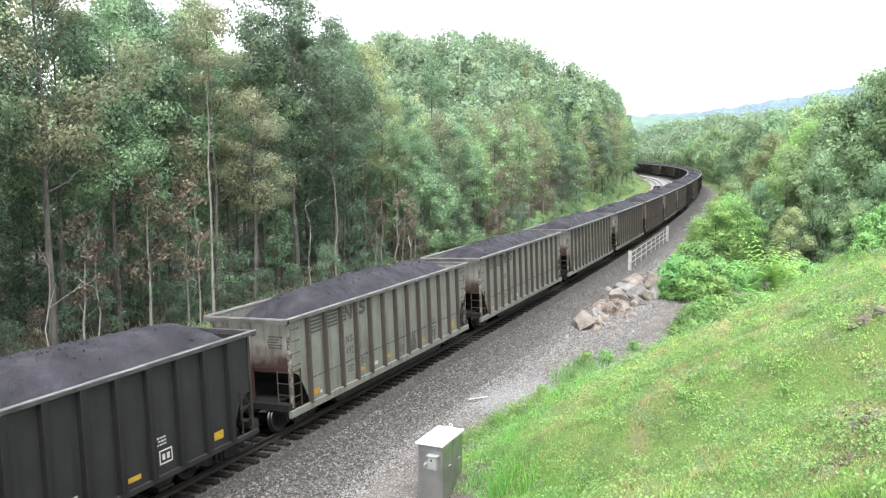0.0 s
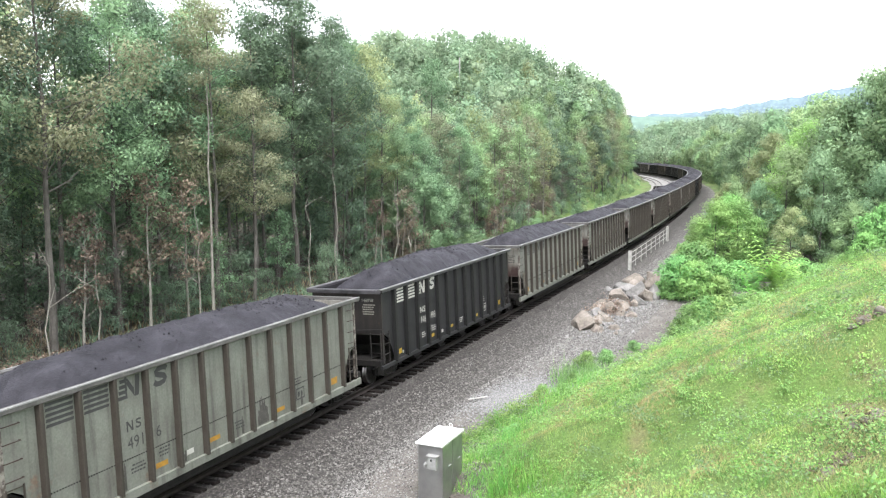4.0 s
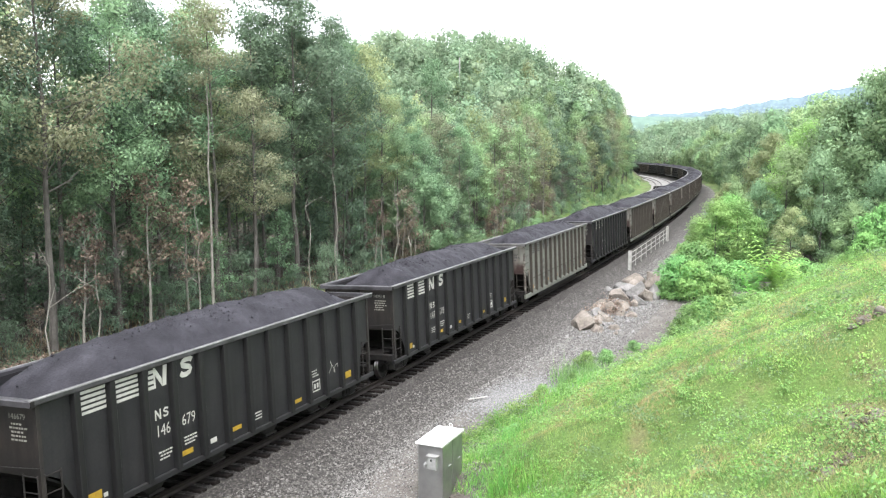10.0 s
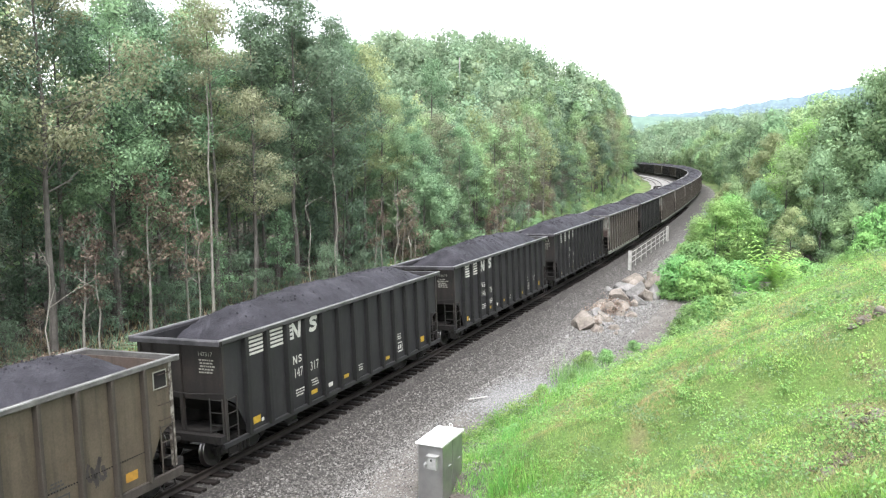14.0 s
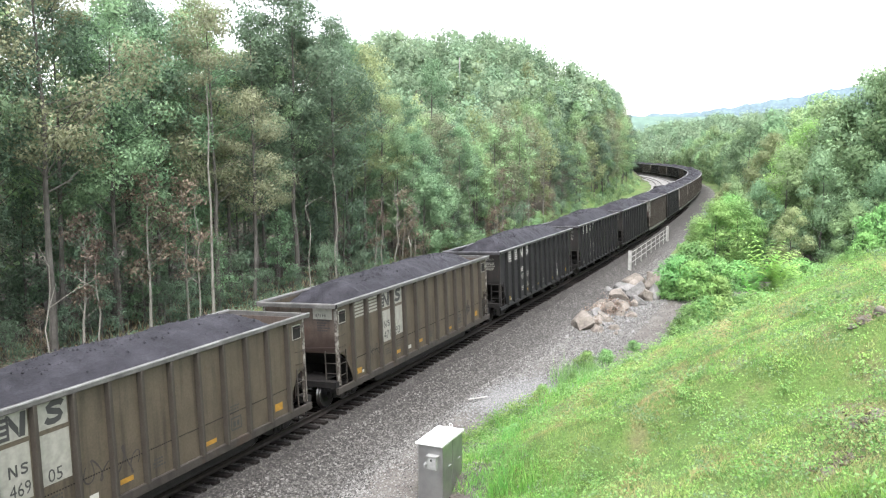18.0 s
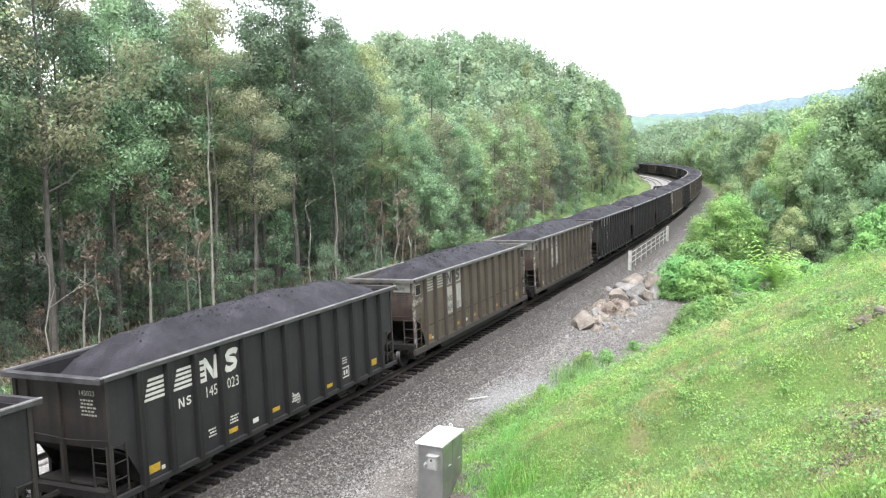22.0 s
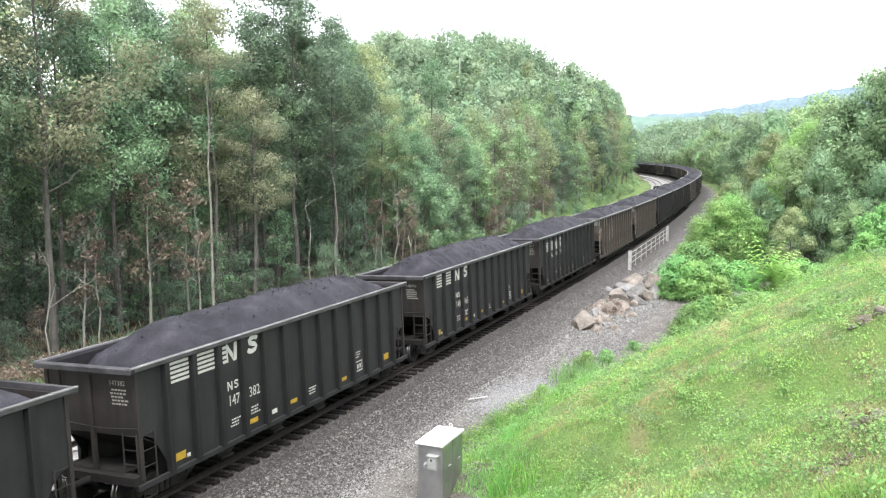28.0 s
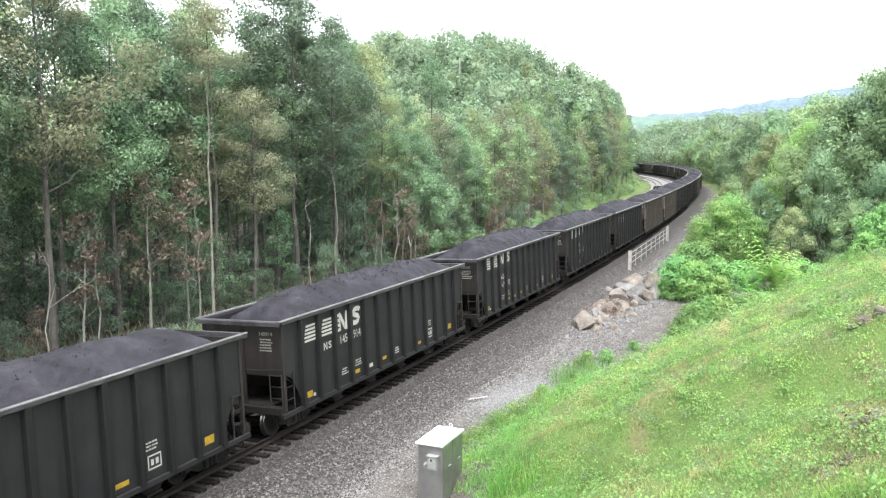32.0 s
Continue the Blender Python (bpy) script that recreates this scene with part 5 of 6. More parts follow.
# trees right of the line, beyond the bank: x, y, height against the model, model
for x, y, sc, k in ((4.2, 79, 1.24, 3), (2.7, 81, 1.2, 1), (5.4, 76, 1.22, 1), (6.6, 79, 1.32, 3), (6.0, 72, 1.32, 1), (1.6, 84, 1.2, 1), (-0.3, 89, 1.02, 0), (-1.5, 92, 0.95, 0), (-4.2, 102, 0.95, 4), (-7.5, 112, 0.98, 2), (3, 97, 1.0, 1), (0, 112, 1.0, 1), (8, 88, 1.22, 2), (9, 102, 1.25, 4), (4, 122, 0.95, 1), (10, 76, 1.25, 3),
                    (-1.4, 67, 0.46, 4), (-4.2, 78, 0.55, 2), (-7, 88, 0.52, 1), (-8.8, 99, 0.5, 4), (2.6, 65, 0.52, 1), (0.6, 72, 0.72, 2), (4.6, 66, 0.7, 2), (-2.2, 79, 0.8, 1), (7.5, 64, 0.8, 3), (12, 68, 1.0, 2)):
    placed(ROUND[k], x, y, tz(x, y) - 0.15, sc, rnd.uniform(0, 6.28), rnd.uniform(0.95, 1.12))
for x, y, sc, turn in ((-6.7, 68.0, 0.66, 1.2), (-5.3, 69.0, 0.66, 3.9), (-6.0, 70.5, 0.7, 5.2)):
    placed(ROUND[0], x, y, -1.3, sc, turn, 0.74)
s = 118.0
while s < 330:
    s += rnd.uniform(5.5, 8.5)
    for u, sc in ((9.0, 0.8), (13.0, 1.12), (19.0, 1.3)):
        x, y = beside(s + rnd.uniform(-2, 2), u + rnd.uniform(-1, 1))
        if math.hypot(x, y) > 112:
            placed(rnd.choice(ROUND_BACK), x, y, tz(x, y) - 0.15, sc * rnd.uniform(0.85, 1.1), rnd.uniform(0, 6.28))
for _ in range(34):
    x, y = beside(rnd.uniform(92, 240), rnd.uniform(6.4, 9.0))
    placed(rnd.choice(SHRUB_BACK), x, y, tz(x, y) - 0.1, rnd.uniform(0.3, 0.7), rnd.uniform(0, 6.28))
for x, y, sc in ((-30.4, 66.0, 0.62), (-31.0, 70.5, 0.6), (-31.4, 75.0, 0.5)):
    placed(ROUND[2], x, y, tz(x, y) - 0.1, sc, rnd.uniform(0, 6.28))


def dead_tree(x, y, height, seed, forks, label, wander=0.1, thick=0.06):
    r = random.Random(seed)
    t = thing("dead_tree", label, "dead tree", at=Matrix.Translation((x, y, tz(x, y) - 0.1)))
    pts = [Vector((r.uniform(-wander, wander) * k, r.uniform(-wander, wander) * k, height * k / 6)) for k in range(7)]
    part("trunk", Form().tube(pts, [thick * (1 - 0.75 * k / 6) for k in range(7)], 7), BARK_PALE, t)
    for _ in range(forks):
        k = r.randrange(2, 6)
        a, l = r.uniform(0, 6.28), r.uniform(0.9, 2.4)
        m = pts[k] + Vector((math.cos(a) * l * 0.5, math.sin(a) * l * 0.5, l * 0.35))
        part("limb", Form().tube([pts[k], m, m + Vector((math.cos(a) * l * 0.5, math.sin(a) * l * 0.5, l * r.uniform(0.1, 0.6)))], [0.028, 0.018, 0.008], 5), BARK_PALE, t)
    return t


POLE, FORKED = "slender pale bare trunk standing before the wood", "pale leafless forked tree at the wood's edge"
for x, y, tall_, seed, forks, lab, wander, thick in ((-29.2, 36.6, 12.8, 1, 0, POLE, 0.012, 0.095), (-29.6, 36.0, 7.5, 11, 1, POLE, 0.03, 0.05), (-29.7, 59.5, 7.2, 2, 8, FORKED, 0.1, 0.07),
                                                   (-29.5, 61.8, 5.4, 3, 7, FORKED, 0.16, 0.06), (-29.9, 63.4, 6.4, 7, 6, FORKED, 0.12, 0.06), (-29.9, 57.5, 6.0, 8, 2, POLE, 0.04, 0.05), (-29.8, 50.5, 8.5, 4, 2, POLE, 0.05, 0.06),
                                                   (-30.0, 47.5, 7.0, 9, 2, POLE, 0.06, 0.05), (-29.6, 29.0, 6.5, 10, 2, POLE, 0.05, 0.05), (-29.8, 26.4, 5.5, 12, 3, POLE, 0.08, 0.045), (-30.3, 84, 8.0, 5, 3, POLE, 0.1, 0.06),
                                                   (-30.6, 91, 7.0, 6, 3, POLE, 0.1, 0.06), (-30.9, 97, 8.0, 13, 1, POLE, 0.04, 0.07), (-31.2, 104, 7.5, 14, 1, POLE, 0.04, 0.07), (-31.0, 78, 7.0, 15, 1, POLE, 0.04, 0.06)):
    dead_tree(x, y, tall_, seed, forks, lab, wander, thick)
withered = make_tree("withered_tree", "small tree hung with withered brown creeper at the wood's edge", "tree", tree_meshes(99, 8.5, 0.35, 1.5, 20, 80, 0.17, LEAF_DEAD, BARK_PALE, 0.05))
withered.matrix_world = Matrix.Translation((-30.2, 33.0, tz(-30.2, 33.0) - 0.1))
for x, y, sc in ((-30.0, 28.5, 0.8), (-30.4, 36.0, 0.95), (-30.2, 57.0, 0.7), (-30.6, 62.5, 0.75), (-31, 88, 0.9)):
    placed(withered, x, y, tz(x, y) - 0.1, sc, rnd.uniform(0, 6.28))
# the models themselves take their places in the wood
for k, o in enumerate(FOREST + FOREST_BACK + SAPLINGS + SHRUBS + SHRUB_BACK + ROUND_BACK + ROUND):
    x, y = beside(-14 - 3 * (k % 4), -20 - 4 * (k // 4)) if o not in ROUND + ROUND_BACK else (18 + 7 * k % 30, 150 + k)
    o.matrix_world = Matrix.Translation((x, y, tz(x, y) - 0.1))


# distant woods on the hill and round the bend, haze in their leaf colour
def far_woods(name, label, spots, size, leaf, per, material, seed):
    r = np.random.default_rng(seed)
    n, k = len(spots), 5
    big = size * r.uniform(0.75, 1.25, n)
    d = r.normal(size=(n, k, 3)) + [0, 0, 0.55]
    d /= np.linalg.norm(d, axis=2)[..., None]
    knots = (spots[:, None] + d * (big[:, None] * r.uniform(0.35, 0.65, (n, k)))[..., None] * [1, 1, 1.6]).reshape(-1, 3)
    rad = np.repeat(big, k) * r.uniform(0.5, 0.75, n * k)
    q = r.normal(size=(n * k, per, 3)) + [0, 0, 0.2]
    q /= np.linalg.norm(q, axis=2)[..., None]
    pos = (knots[:, None] + q * rad[:, None, None] * r.uniform(0.5, 1.08, (n * k, per, 1))).reshape(-1, 3)
    v, f = leaves(pos, leaf, r, 0.3, 0.75, q.reshape(-1, 3))
    v2, f2, n2 = lumps(knots, rad * 0.25, r, 0.95)
    me = sheet_mesh(name, np.concatenate([v, v2]), np.concatenate([f, f2 + len(v)]), material)
    lie = 0.5 * q.reshape(-1, 3) + 0.8 * (pos - np.repeat(spots, k * per, axis=0)) / size + [0, 0, 0.15] + 0.15 * r.normal(size=pos.shape)
    core = 0.5 * n2 + 0.8 * (v2 - np.repeat(spots, k * 12, axis=0)) / size + [0, 0, 0.3]
    round_off(me, np.concatenate([np.repeat(lie, 3, axis=0), core]))
    tint = r.random(n)
    me.attributes.new("crown_tint", "FLOAT", "POINT").data.foreach_set("value", np.concatenate([np.repeat(tint, k * per * 3), np.repeat(tint, k * 12)]).astype(np.float32))
    return tagged(new(name, me), label, "woods", kind="stuff")


def hill_spots(n, x0, x1, y0, y1, test, lift, seed):
    r = np.random.default_rng(seed)
    x, y = r.uniform(x0, x1, n), r.uniform(y0, y1, n)
    s, u = near_track(x, y)
    keep = test(s, u, x, y)
    x, y = x[keep], y[keep]
    return np.column_stack([x, y, ground_z(x, y) + lift * r.uniform(0.8, 1.25, len(x))])


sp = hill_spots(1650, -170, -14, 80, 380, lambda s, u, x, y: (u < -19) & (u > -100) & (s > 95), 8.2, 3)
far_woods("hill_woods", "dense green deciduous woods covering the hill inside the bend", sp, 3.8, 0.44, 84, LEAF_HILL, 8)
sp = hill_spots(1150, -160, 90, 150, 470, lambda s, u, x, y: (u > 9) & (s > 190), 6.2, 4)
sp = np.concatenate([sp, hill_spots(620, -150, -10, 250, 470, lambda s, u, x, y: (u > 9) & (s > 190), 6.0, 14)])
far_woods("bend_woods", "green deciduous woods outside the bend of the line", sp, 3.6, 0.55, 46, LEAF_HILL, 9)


mast = new("radio_mast", Form().rod((-63.0, 153.5, 8), (-63.0, 153.5, 26.0), 0.17, 0.12, 8).mesh("radio_mast", FENCE))
tagged(mast, "slim white mast rising from the hill woods", "mast")


# far ridges, their blue the haze of distance put into the colour
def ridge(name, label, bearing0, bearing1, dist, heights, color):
    m = rough_mat(name + "_haze_tint", [(0.3, tuple(v * 0.8 for v in color)), (0.7, color)], 0.02, 1.0, 0.15, 1.0)
    vs, k = [], 160
    for i in range(k):
        t = i / (k - 1)
        a = bearing0 + (bearing1 - bearing0) * t
        h = float(np.interp(t, np.linspace(0, 1, len(heights)), heights)) + dist * 0.0035 * noise.noise((t * 40, dist, 0)) + dist * 0.002 * noise.noise((t * 130, dist, 5))
        for d, hh in ((dist, -5), (dist * 1.02, h * 0.55), (dist * 1.05, h), (dist * 1.3, h * 0.8)):
            vs.append((-math.sin(a) * d, math.cos(a) * d, hh))
    a = (np.arange(k - 1)[:, None] * 4 + np.arange(3)).ravel()
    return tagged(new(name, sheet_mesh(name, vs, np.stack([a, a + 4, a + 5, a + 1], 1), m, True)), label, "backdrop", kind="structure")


ridge("backdrop_ridge", "wooded ridge on the horizon, tinted blue-green for haze", 0.30, -0.25, 1500, [62, 68, 76, 98, 122, 128, 128], (0.125, 0.18, 0.21))
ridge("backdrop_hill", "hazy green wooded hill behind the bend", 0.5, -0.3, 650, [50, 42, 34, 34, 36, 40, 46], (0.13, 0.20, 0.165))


# ---- grass bank ----
def blades(n, x0, x1, y0, y1, tall, wide, keep, material, name, label, seed, bend=0.5, single=False):
    r = np.random.default_rng(seed)
    x, y = r.uniform(x0, x1, n), y0 + (y1 - y0) * r.random(n) ** 1.6
    k = keep(x, y, r)
    x, y = x[k], y[k]
    n = len(x)
    z = ground_z(x, y)
    lump = 0.35 + 0.75 * clumps_at(x, y, 1.0) + 0.6 * clumps_at(x, y, 3.7)
    h = tall * r.uniform(0.5, 1.3, n) * lump
    a, b = r.uniform(0, 6.28, n), r.uniform(0, 6.28, n)
    w = wide * r.uniform(0.6, 1.4, n)
    base = np.stack([x, y, z - 0.02], 1)
    side = np.stack([np.cos(a), np.sin(a), 0 * a], 1) * w[:, None]
    tip = base + np.stack([np.cos(b) * h * bend, np.sin(b) * h * bend, h], 1)
    mid = base + np.stack([np.cos(b) * h * bend * 0.3, np.sin(b) * h * bend * 0.3, h * 0.6], 1)
    v = np.stack([base - side, base + side, mid + side * 0.8, tip, mid - side * 0.8], 1).reshape(-1, 3)
    if single:
        v = np.stack([base - side, base + side, tip], 1).reshape(-1, 3)
        return tagged(new(name, sheet_mesh(name, v, np.arange(3 * n).reshape(n, 3), material)), label, "grass", kind="stuff")
    q = np.arange(n)[:, None] * 5
    f = np.concatenate([np.column_stack([q[:, 0], q[:, 0] + 1, q[:, 0] + 2]), np.column_stack([q[:, 0], q[:, 0] + 2, q[:, 0] + 4]), np.column_stack([q[:, 0] + 4, q[:, 0] + 2, q[:, 0] + 3])])
    return tagged(new(name, sheet_mesh(name, v, f, material)), label, "grass", kind="stuff")


def on_bank(x, y, r):
    toe = toe_of(y) + 0.1
    edge = 0.7 * np.sin(y * 0.9) * np.sin(x * 1.1 + y * 0.3) + 0.3 * np.sin(y * 3.1)
    return (x - toe + edge > 0.25) & ((ground_z(x, y) > -0.72 + 0.1 * edge) | (y < 31) | (y > 52)) & (np.hypot(x + 9.5, (y - 31) * 0.6) > 1.5)


blades(600000, -12, 14, 7.5, 62, 0.10, 0.0095, lambda x, y, r: on_bank(x, y, r) & (r.random(len(x)) < 0.62 + 0.8 * clumps_at(x, y, 1.3)), GRASS, "grass", "bright green rough grass on the bank", 31, bend=0.75, single=True)
blades(60000, -12, 16, 7.5, 60, 0.10, 0.007, lambda x, y, r: on_bank(x, y, r) & (np.sin(x * 0.7 + 0.8 * y) * np.sin(y * 0.45 - x * 0.3) > 0.25), STRAW, "dry_grass", "dry tan grass among the green on the bank", 32, bend=0.9, single=True)
blades(15000, -10.5, -2, 20, 50, 0.5, 0.010, lambda x, y, r: on_bank(x, y, r) & (x < toe_of(y) + 2.0) & (clumps_at(x, y, 1.6) > 0.35), GRASS_FRESH, "long_grass", "long green grass along the foot of the bank", 35, 0.4)
blades(42000, -5, 9, 6.5, 13.5, 0.20, 0.0065, on_bank, GRASS_FRESH, "tall_grass", "tall fresh green grass close below the viewpoint", 36, 0.5, True)
blades(26000, -10.5, -1, 12, 23, 0.34, 0.008, lambda x, y, r: on_bank(x, y, r) & (x < toe_of(y) + 2.6) & (clumps_at(x, y, 1.4) > 0.3), GRASS_FRESH, "lush_grass", "lush long green grass at the bank's foot beside the cabinet", 37, 0.45, True)
blades(8000, -35, -25, 18, 75, 0.36, 0.018, lambda x, y, r: near_track(x, y)[1] < -11.6, STRAW, "verge_weeds", "dry tan and green weeds on the verge by the woods", 33)
blades(5000, -36, -26, 22, 90, 0.42, 0.022, lambda x, y, r: near_track(x, y)[1] < -11.8, LEAF_DARK, "verge_grass", "long green weeds on the verge by the woods", 34)


def weed_patch(n, tall, leaf, material, name, label, seed, zone, wide=0.15, per=34):
    r = np.random.default_rng(seed)
    c = zone(r, n)
    z = ground_z(c[:, 0], c[:, 1])
    q = r.normal(size=(n, per, 3)) * np.array([wide, wide, 0.07]) * r.uniform(0.5, 1.7, n)[:, None, None]
    q[..., 2] = np.abs(q[..., 2]) + r.uniform(0.02, tall, (n, per))
    v, f = leaves((q + np.column_stack([c, z])[:, None]).reshape(-1, 3), leaf, r, 0.45, 0.7)
    return tagged(new(name, sheet_mesh(name, v, f, material)), label, "weeds", kind="stuff")


def bank_zone(r, n):
    x, y = r.uniform(-11, 14, n * 3), 8 + 50 * r.random(n * 3) ** 1.5
    k = on_bank(x, y, r) & (r.random(len(x)) < 0.35 + 0.8 * clumps_at(x, y, 0.8))
    return np.column_stack([x[k], y[k]])[:n]


weed_patch(1900, 0.11, 0.032, LEAF_LIT, "yellow_weeds", "low yellow-green tufts all over the grass bank", 49, bank_zone, 0.2)
weed_patch(4200, 0.16, 0.042, LEAF_HERB, "broadleaf_weeds", "low bright broadleaf weeds on the grass bank", 41, bank_zone)
weed_patch(620, 0.34, 0.06, LEAF_BRIGHT, "leafy_weeds", "knee-high green leafy clumps among the grass of the bank", 48, bank_zone, 0.2, 90)
weed_patch(520, 0.24, 0.05, LEAF_MID, "deep_green_weeds", "dark green broadleaf clumps among the grass of the bank", 50, bank_zone, 0.26, 80)
weed_patch(260, 0.18, 0.05, LEAF_SUMAC, "pale_weeds", "taller pale clumps of weeds on the grass bank", 42, bank_zone)


def toe_zone(r, n):
    t = r.random(n)
    return np.column_stack([-9.9 + 1.2 * t + r.normal(0, 0.28, n), 23.6 + 6.2 * t + r.normal(0, 0.3, n)])


weed_patch(200, 0.34, 0.05, LEAF_HERB, "toe_herbs", "leafy knee-high green herbs along the foot of the bank", 46, toe_zone)
blades(5200, -10.2, -7.4, 31.9, 36.9, 0.55, 0.010, lambda x, y, r: np.hypot(x + 8.7, (y - 34.5) * 0.55) < 1.3 * r.random(len(x)) ** 0.8, LEAF_BRIGHT, "grass_mound", "soft mound of long green grass at the bank's foot", 47, 0.3, True)


# bushes at the foot of the bank, beyond it and round the boulders
def frond_meshes(seed, height, spread, stems, fronds, long, leaf_m):
    """A bush of upright stems that carry arching fronds of paired leaflets."""
    r = np.random.default_rng(seed)
    wood, tri = Form(), []
    for _ in range(stems):
        a, lean = r.uniform(0, 6.28), spread * r.random() ** 0.6
        top = Vector((lean * math.cos(a), lean * math.sin(a), height * r.uniform(0.45, 0.9) * (1 - 0.35 * lean / (spread + 0.01))))
        foot = Vector((top.x * 0.3, top.y * 0.3, -0.1))
        wood.rod(foot, top, 0.03, 0.015, 4, False)
        for k in range(fronds):
            o = foot.lerp(top, r.uniform(0.35, 1.0) if k > 5 else 1.0)
            b, l = r.uniform(0, 6.28), long * r.uniform(0.7, 1.2)
            out, rise = Vector((math.cos(b), math.sin(b), 0)), r.uniform(1.3, 2.4)
            across = Vector((-math.sin(b), math.cos(b), 0))
            for m in range(9):
                t = (m + 0.6) / 9
                p = o + out * l * t * 0.8 + Vector((0, 0, l * (rise * t - 0.7 * t * t)))
                w = 0.25 * long * (1.15 - 0.75 * abs(t - 0.45))
                for s in (-1, 1):
                    tip = p + across * s * w + out * w * 0.35 + Vector((0, 0, -0.22 * w))
                    tri += [p - out * 0.045 * long, p + out * 0.065 * long, tip]
    v = np.array(tri)
    up = np.sign(np.cross(v[1::3] - v[0::3], v[2::3] - v[0::3])[:, 2])
    faces = np.arange(len(v)).reshape(-1, 3)
    faces[up < 0] = faces[up < 0][:, ::-1]
    me = sheet_mesh("crown", v, faces, leaf_m)
    return wood.mesh("trunk", BARK), round_off(me, v * [0.4, 0.4, 0.1] + [0, 0, 1.0])


BUSH = []
for k in range(3):
    BUSH.append(make_tree("sumac_bush", "bright green sumac bush with narrow leaves beside the bank", "bush", tree_meshes(120 + k, 2.7, 0.03, 1.55, 34, 170, 0.20, (LEAF_SUMAC, LEAF_SUMAC, LEAF_BRIGHT)[k], lean=0.05, slim=0.36, soft=0.8), "bushes by the bank"))
LOW = [make_tree("low_bush", "low dense green bush at the foot of the bank", "bush", tree_meshes(130 + k, 2.2, 0.05, 1.5, 30, 150, 0.14, (LEAF_BRIGHT, LEAF_SUMAC)[k], lean=0.05, soft=0.85), "bushes by the bank") for k in range(2)]
for i, (x, y, sc) in enumerate(((-8.4, 55.7, 0.55), (-7.7, 56.4, 1.0), (-6.7, 56.0, 0.9), (-7.2, 57.8, 1.25), (-5.9, 57.8, 0.95), (-5.4, 56.4, 0.6), (-1.3, 60, 0.8), (0.8, 57.5, 0.9), (2.4, 56.5, 0.85), (3.6, 55.5, 0.9), (5, 57, 0.9), (1.9, 35.6, 0.45), (2.6, 36.0, 0.7), (3.3, 36.3, 0.85), (4.2, 36.5, 0.95))):
    placed(BUSH[i % 3], x, y, tz(x, y) - 0.1, sc, rnd.uniform(0, 6.28))
for i, (x, y, sc) in enumerate(((-6.0, 44.8, 0.43), (-5.5, 44.6, 0.73), (-5.0, 44.6, 0.86), (-4.4, 44.8, 0.95), (-3.8, 44.8, 0.99), (-3.2, 44.9, 1.03), (-2.6, 45.0, 1.07), (-2.0, 45.2, 1.07), (-1.3, 45.4, 1.03), (-0.6, 45.6, 1.03), (0.2, 46.0, 1.12), (1.2, 36.0, 0.4), (-9.0, 30.2, 0.26), (-8.7, 33.5, 0.22), (-8.9, 36.5, 0.34), (-8.3, 37.6, 0.3), (-8.9, 26.5, 0.2), (-8.2, 24.5, 0.22), (-7.9, 29.0, 0.25), (-7.6, 40.5, 0.25), (-1.2, 58, 0.7), (-4.4, 61.5, 0.9), (-8.4, 63.5, 0.8), (-0.5, 62.5, 1.0), (2.5, 60.5, 0.9))):
    placed(LOW[i % 2], x, y, tz(x, y) - 0.1, sc, rnd.uniform(0, 6.28))
tall = make_tree("young_ailanthus", "young tree of heaven with long arching bright fronds", "bush", frond_meshes(128, 3.6, 0.35, 4, 8, 1.25, LEAF_LIME), "bushes by the bank")
tall.matrix_world = Matrix.Translation((-2.7, 49.5, tz(-2.7, 49.5) - 0.1))
for x, y, sc in ((-1.9, 49.2, 1.15), (-2.3, 50.4, 1.25), (-1.0, 49.8, 0.95), (3.9, 37.5, 0.6)):
    placed(tall, x, y, tz(x, y) - 0.1, sc, rnd.uniform(0, 6.28))
for k, o in enumerate(BUSH + LOW):
    o.matrix_world = Matrix.Translation((3 + 2 * k, 66 + k, tz(3 + 2 * k, 66 + k) - 0.1))
weed_patch(120, 0.5, 0.11, LEAF_DEAD, "dead_fern", "withered orange-brown ferns on the verge by the woods", 44, lambda r, n: np.column_stack([r.normal(-29.6, 0.9, n), r.normal(25.5, 1.3, n)]))
weed_patch(300, 0.45, 0.09, LEAF_DARK, "verge_herbs", "leafy green weeds on the verge by the woods", 45, lambda r, n: np.column_stack([r.normal(-29.8, 0.8, n), 20 + 50 * r.random(n)]))


# ---- boulders ----
def boulder(x, y, size, seed, material, label, flat=0.85):
    bm = bmesh.new()
    bmesh.ops.create_icosphere(bm, subdivisions=3, radius=1)
    r = random.Random(seed)
    cuts = [(Vector((r.uniform(-1, 1), r.uniform(-1, 1), r.uniform(-0.6, 1))).normalized(), r.uniform(0.38, 0.72)) for _ in range(13)]
    for v in bm.verts:
        for nrm, d in cuts:
            k = v.co.dot(nrm) - d
            if k > 0:
                v.co -= nrm * k
        v.co *= 1 + 0.07 * noise.noise(v.co * 2.5 + Vector((seed, 0, 0)))
    me = bpy.data.meshes.new("boulder")
    bm.to_mesh(me)
    bm.free()
    me.materials.append(material)
    o = new("boulder", me)
    o.scale = (size, size * r.uniform(0.7, 1.0), size * flat)
    o.location = (x, y, tz(x, y) + size * flat * 0.35)
    o.rotation_euler = (r.uniform(-0.3, 0.3), r.uniform(-0.3, 0.3), r.uniform(0, 6.28))
    return tagged(o, label, "boulder", "boulders beside the track")


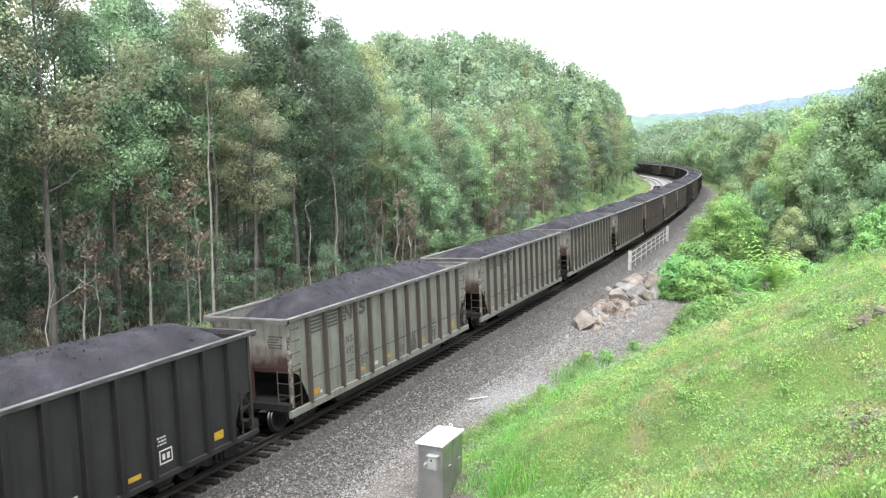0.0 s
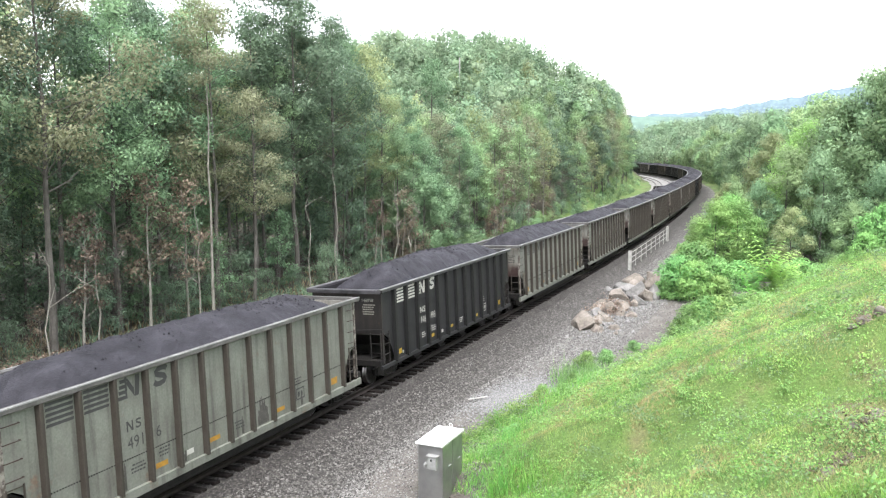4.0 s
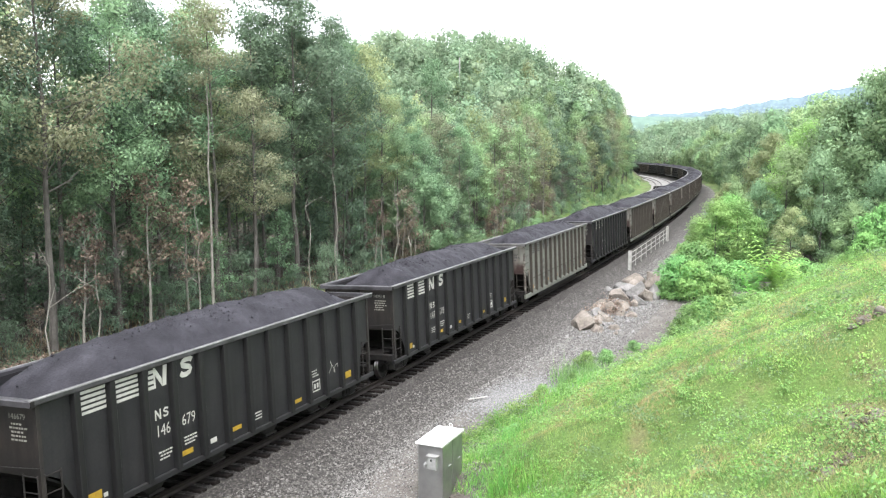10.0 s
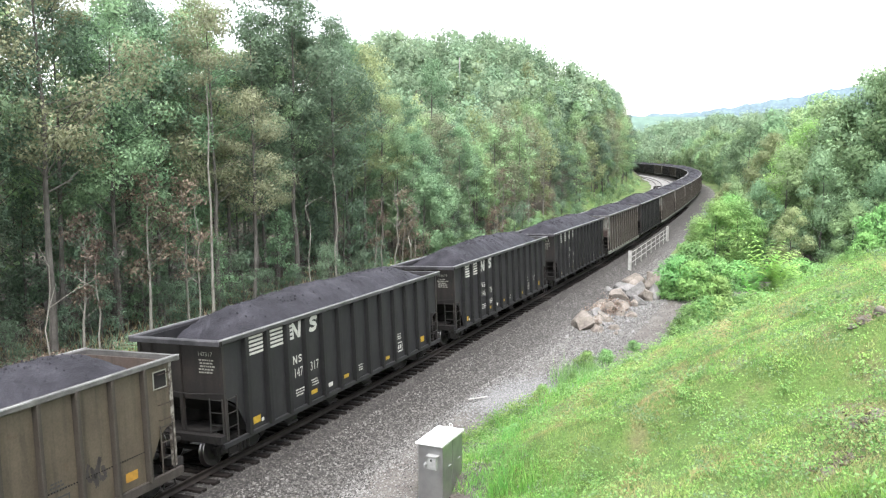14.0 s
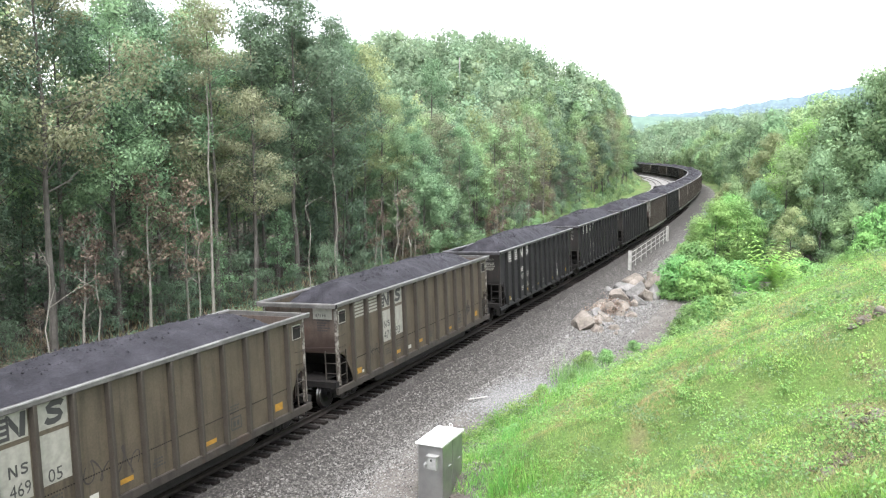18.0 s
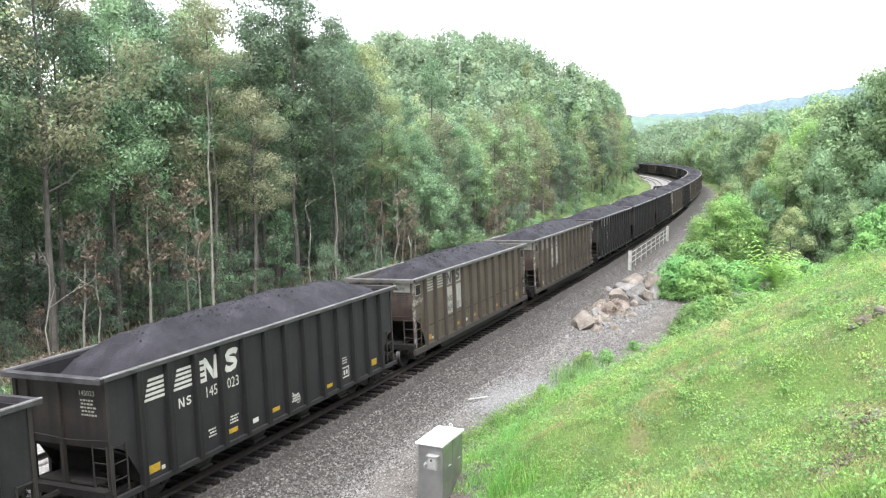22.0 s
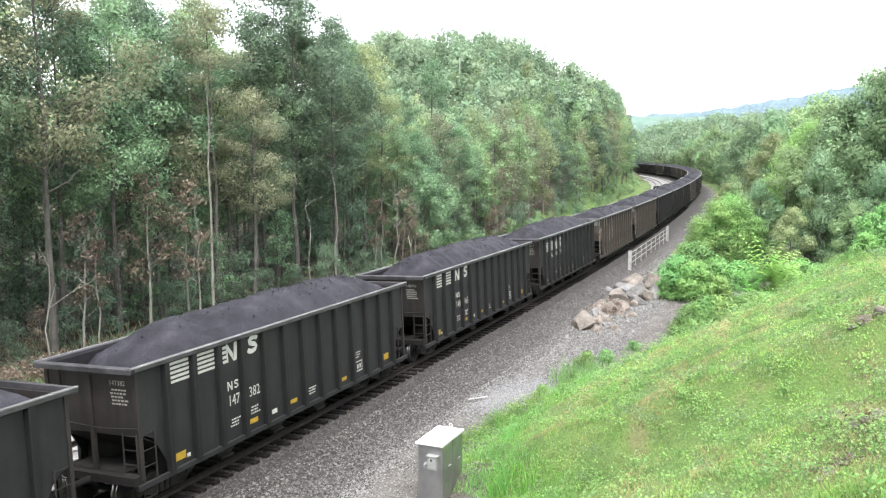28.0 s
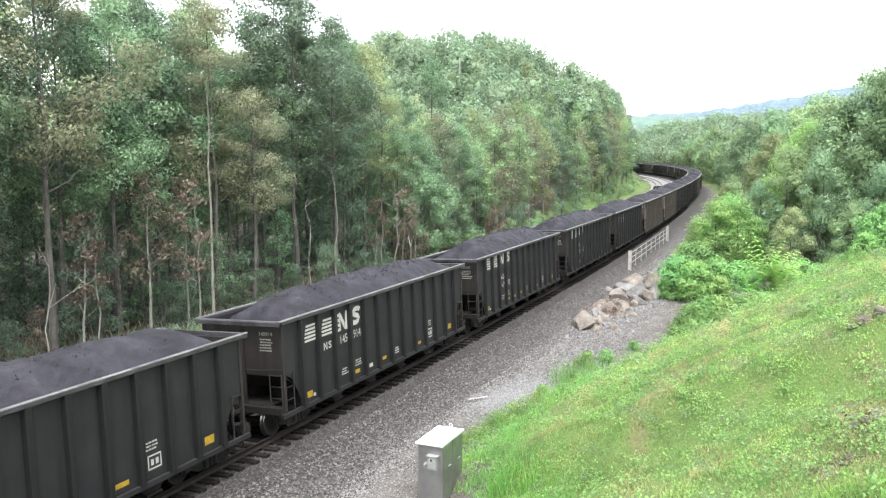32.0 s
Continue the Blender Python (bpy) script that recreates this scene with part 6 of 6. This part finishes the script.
for i, (x, y, sc) in enumerate(((-9.2, 55.4, 0.75), (-8.8, 58.6, 0.7), (-10.8, 49.4, 0.5), (-11.6, 55.0, 0.6), (-10.9, 59.0, 0.8), (-10.5, 46.9, 0.5), (-9.6, 52.8, 0.5), (-11.1, 44.5, 0.75), (-10.6, 45.8, 0.5), (-10.9, 47.6, 0.45), (-11.5, 50.5, 0.6), (-11.0, 53.5, 0.8), (-10.3, 55.6, 0.95), (-9.5, 54.6, 0.8), (-9.8, 57.8, 0.9), (-11.4, 57.2, 0.7), (-10.4, 51.2, 0.55), (-10.0, 49.0, 0.4), (-8.9, 57.0, 0.6), (-11.4, 61.0, 0.8), (-10.2, 61.5, 0.9), (-11.3, 46.8, 0.35), (-10.2, 44.2, 0.3))):
    grey = i % 3 == 0
    boulder(x, y, sc * 1.32, 700 + i, ROCK_GREY if grey else ROCK, "weathered grey boulder at the ballast's edge" if grey else "pale tan sandstone boulder at the ballast's edge")
chips = random.Random(77)
for i in range(34):
    y = chips.uniform(43.5, 61)
    boulder(chips.gauss(-10.6, 0.75), y, chips.uniform(0.18, 0.5), 800 + i, (ROCK, ROCK_GREY)[i % 2], ("broken tan sandstone lump among the boulders", "broken grey stone lump among the boulders")[i % 2])
for i, (x, y, sc) in enumerate(((0.9, 16.7, 0.2), (1.1, 16.8, 0.26), (1.3, 16.9, 0.24), (0.45, 14.9, 0.2), (0.6, 15.2, 0.26), (0.75, 15.5, 0.2), (0.3, 14.7, 0.14), (0.95, 21.4, 0.24), (1.2, 21.5, 0.3), (1.5, 21.4, 0.28), (1.8, 21.6, 0.2))):
    o = boulder(x, y, sc, 760 + i, ROCK, "small brown stone half-buried in the grass bank", 0.55)
    o.location.z -= sc * 0.25
weed_patch(40, 0.6, 0.09, LEAF_DEAD, "dead_brambles", "withered brown brambles among the boulders", 43, lambda r, n: np.column_stack([r.normal(-10.6, 0.5, n), r.normal(49.5, 1.6, n)]))

weed_patch(27, 0.09, 0.05, LEAF_DEAD, "dead_turf", "withered brown turf round the stones of the bank", 50, lambda r, n: np.column_stack([np.repeat((0.6, 1.1, 1.35), n // 3 + 1)[:n] + r.normal(0, 0.3, n), np.repeat((15.1, 16.8, 21.5), n // 3 + 1)[:n] + r.normal(0, 0.16, n)]))
n_r = 900
rub = np.column_stack([rng.normal(-10.3, 0.8, n_r), rng.normal(51, 5, n_r)])
rub = np.column_stack([rub, ground_z(rub[:, 0], rub[:, 1]) + 0.02])
tagged(new("rubble", pebbles("rubble", rub, 0.04 + 0.17 * rng.random(n_r) ** 2, STONES_GREY)), "broken stone rubble round the boulders", "rubble", kind="stuff")

# ---- bridge railing ----
fence = thing("bridge_railing", "white-painted steel railing with two thick end posts beside the track", "railing", at=Matrix())
fa, fb = beside(66.5, 3.0), beside(89.5, 3.0)
ftop, fbase = 0.62, -1.0
for p in (fa, fb):
    part("end_post", Form().prism([(p[0] - 0.12, p[1] - 0.12), (p[0] + 0.12, p[1] - 0.12), (p[0] + 0.12, p[1] + 0.12), (p[0] - 0.12, p[1] + 0.12)], fbase, ftop + 0.15, "z"), FENCE, fence)
for z in (0.55, 0.15, -0.25):
    part("railing_bar", Form().rod((*fa, z), (*fb, z), 0.024, sides=8), FENCE, fence)
for k in range(1, 8):
    q = (fa[0] + (fb[0] - fa[0]) * k / 8, fa[1] + (fb[1] - fa[1]) * k / 8)
    part("railing_post", Form().rod((*q, fbase), (*q, 0.6), 0.03, sides=6), FENCE, fence)

# ---- signal cabinet ----
cab = thing("signal_cabinet", "brushed aluminium lineside signal cabinet on short legs beside the ballast", "cabinet", at=Matrix.Translation((-9.0, 20.65, -0.9)))
part("body", Form().box(-0.38, 0.38, -0.8, 0.8, 0.09, 1.68), CABINET, cab)
part("lid", Form().prism([(-0.44, 1.68), (0.44, 1.68), (0.44, 1.735), (-0.44, 1.735)], -0.87, 0.87, "y"), CABINET_LID, cab, "sheet aluminium lid with daylight whitened into its colour")
for yy0, yy1 in ((-0.78, -0.02), (0.02, 0.78)):
    d = part("door", Form().box(0.38, 0.405, yy0, yy1, 0.13, 1.64), CABINET, cab)
    part("door_handle", Form().rod((0.42, (yy0 + yy1) / 2 + 0.1, 1.05), (0.46, (yy0 + yy1) / 2 + 0.1, 1.05), 0.018, sides=8).box(0.44, 0.455, (yy0 + yy1) / 2 - 0.1, (yy0 + yy1) / 2 + 0.12, 1.04, 1.06), FITTING, d)
for x in (-0.33, 0.33):
    for y in (-0.74, 0.74):
        part("leg", Form().box(x - 0.03, x + 0.03, y - 0.03, y + 0.03, -0.2, 0.09), GRIME, cab)
box_ = part("junction_box", Form().box(-0.02, 0.27, -0.98, -0.8, 1.06, 1.41), FITTING, cab, "small pale grey junction box")
part("hood", Form().box(-0.05, 0.30, -1.0, -0.8, 1.41, 1.44), FITTING, box_)
part("box_door", Form().box(0.01, 0.24, -0.995, -0.98, 1.09, 1.37), FITTING, box_)
part("box_latch", Form().box(0.1, 0.14, -1.01, -0.995, 1.3, 1.36), GRIME, box_)
part("conduit", Form().rod((-0.14, -0.87, 1.14), (-0.02, -0.87, 1.18), 0.04, sides=10).rod((-0.14, -0.87, 1.14), (-0.14, -0.78, 1.14), 0.055, sides=10), FITTING, box_)
for y in (-0.81, 0.84):
    part("lifting_eye", Form().tube([(0.0 + 0.05 * math.cos(t), y, 1.735 + 0.06 + 0.06 * math.sin(t)) for t in [k * math.pi / 6 for k in range(13)]], [0.012] * 13, 5), CABINET_LID, cab)

cab.scale = (0.9, 0.86, 1.0)

# dropped white batten on the ballast
bt = Vector((-11.3, 29.5, -0.80))
o = new("batten", Form().box(-0.42, 0.42, -0.03, 0.03, 0, 0.03).mesh("batten", FENCE))
o.matrix_world = Matrix.Translation(bt) @ Matrix.Rotation(0.9, 4, "Z")
tagged(o, "short white-painted batten lying on the ballast", "batten")


# ---- the train runs ----
def motions():
    for idx, car in TRAIN.items():
        walk(car, [(t, on_track(START + HL - idx * PITCH_CAR + SPEED * t)) for t in range(0, 33)])
        if idx < -3:
            continue
        for b in car.children:
            if not b.name.startswith("bogie"):
                continue
            for w in b.children:
                if w.name.startswith("wheelset"):
                    x = w.matrix_local.translation.x
                    walk(w, [(k * 0.1, Matrix.Translation((x, 0, 0.46)) @ Matrix.Rotation(SPEED * k * 0.1 / 0.46, 4, "Y")) for k in range(321)])


motions()
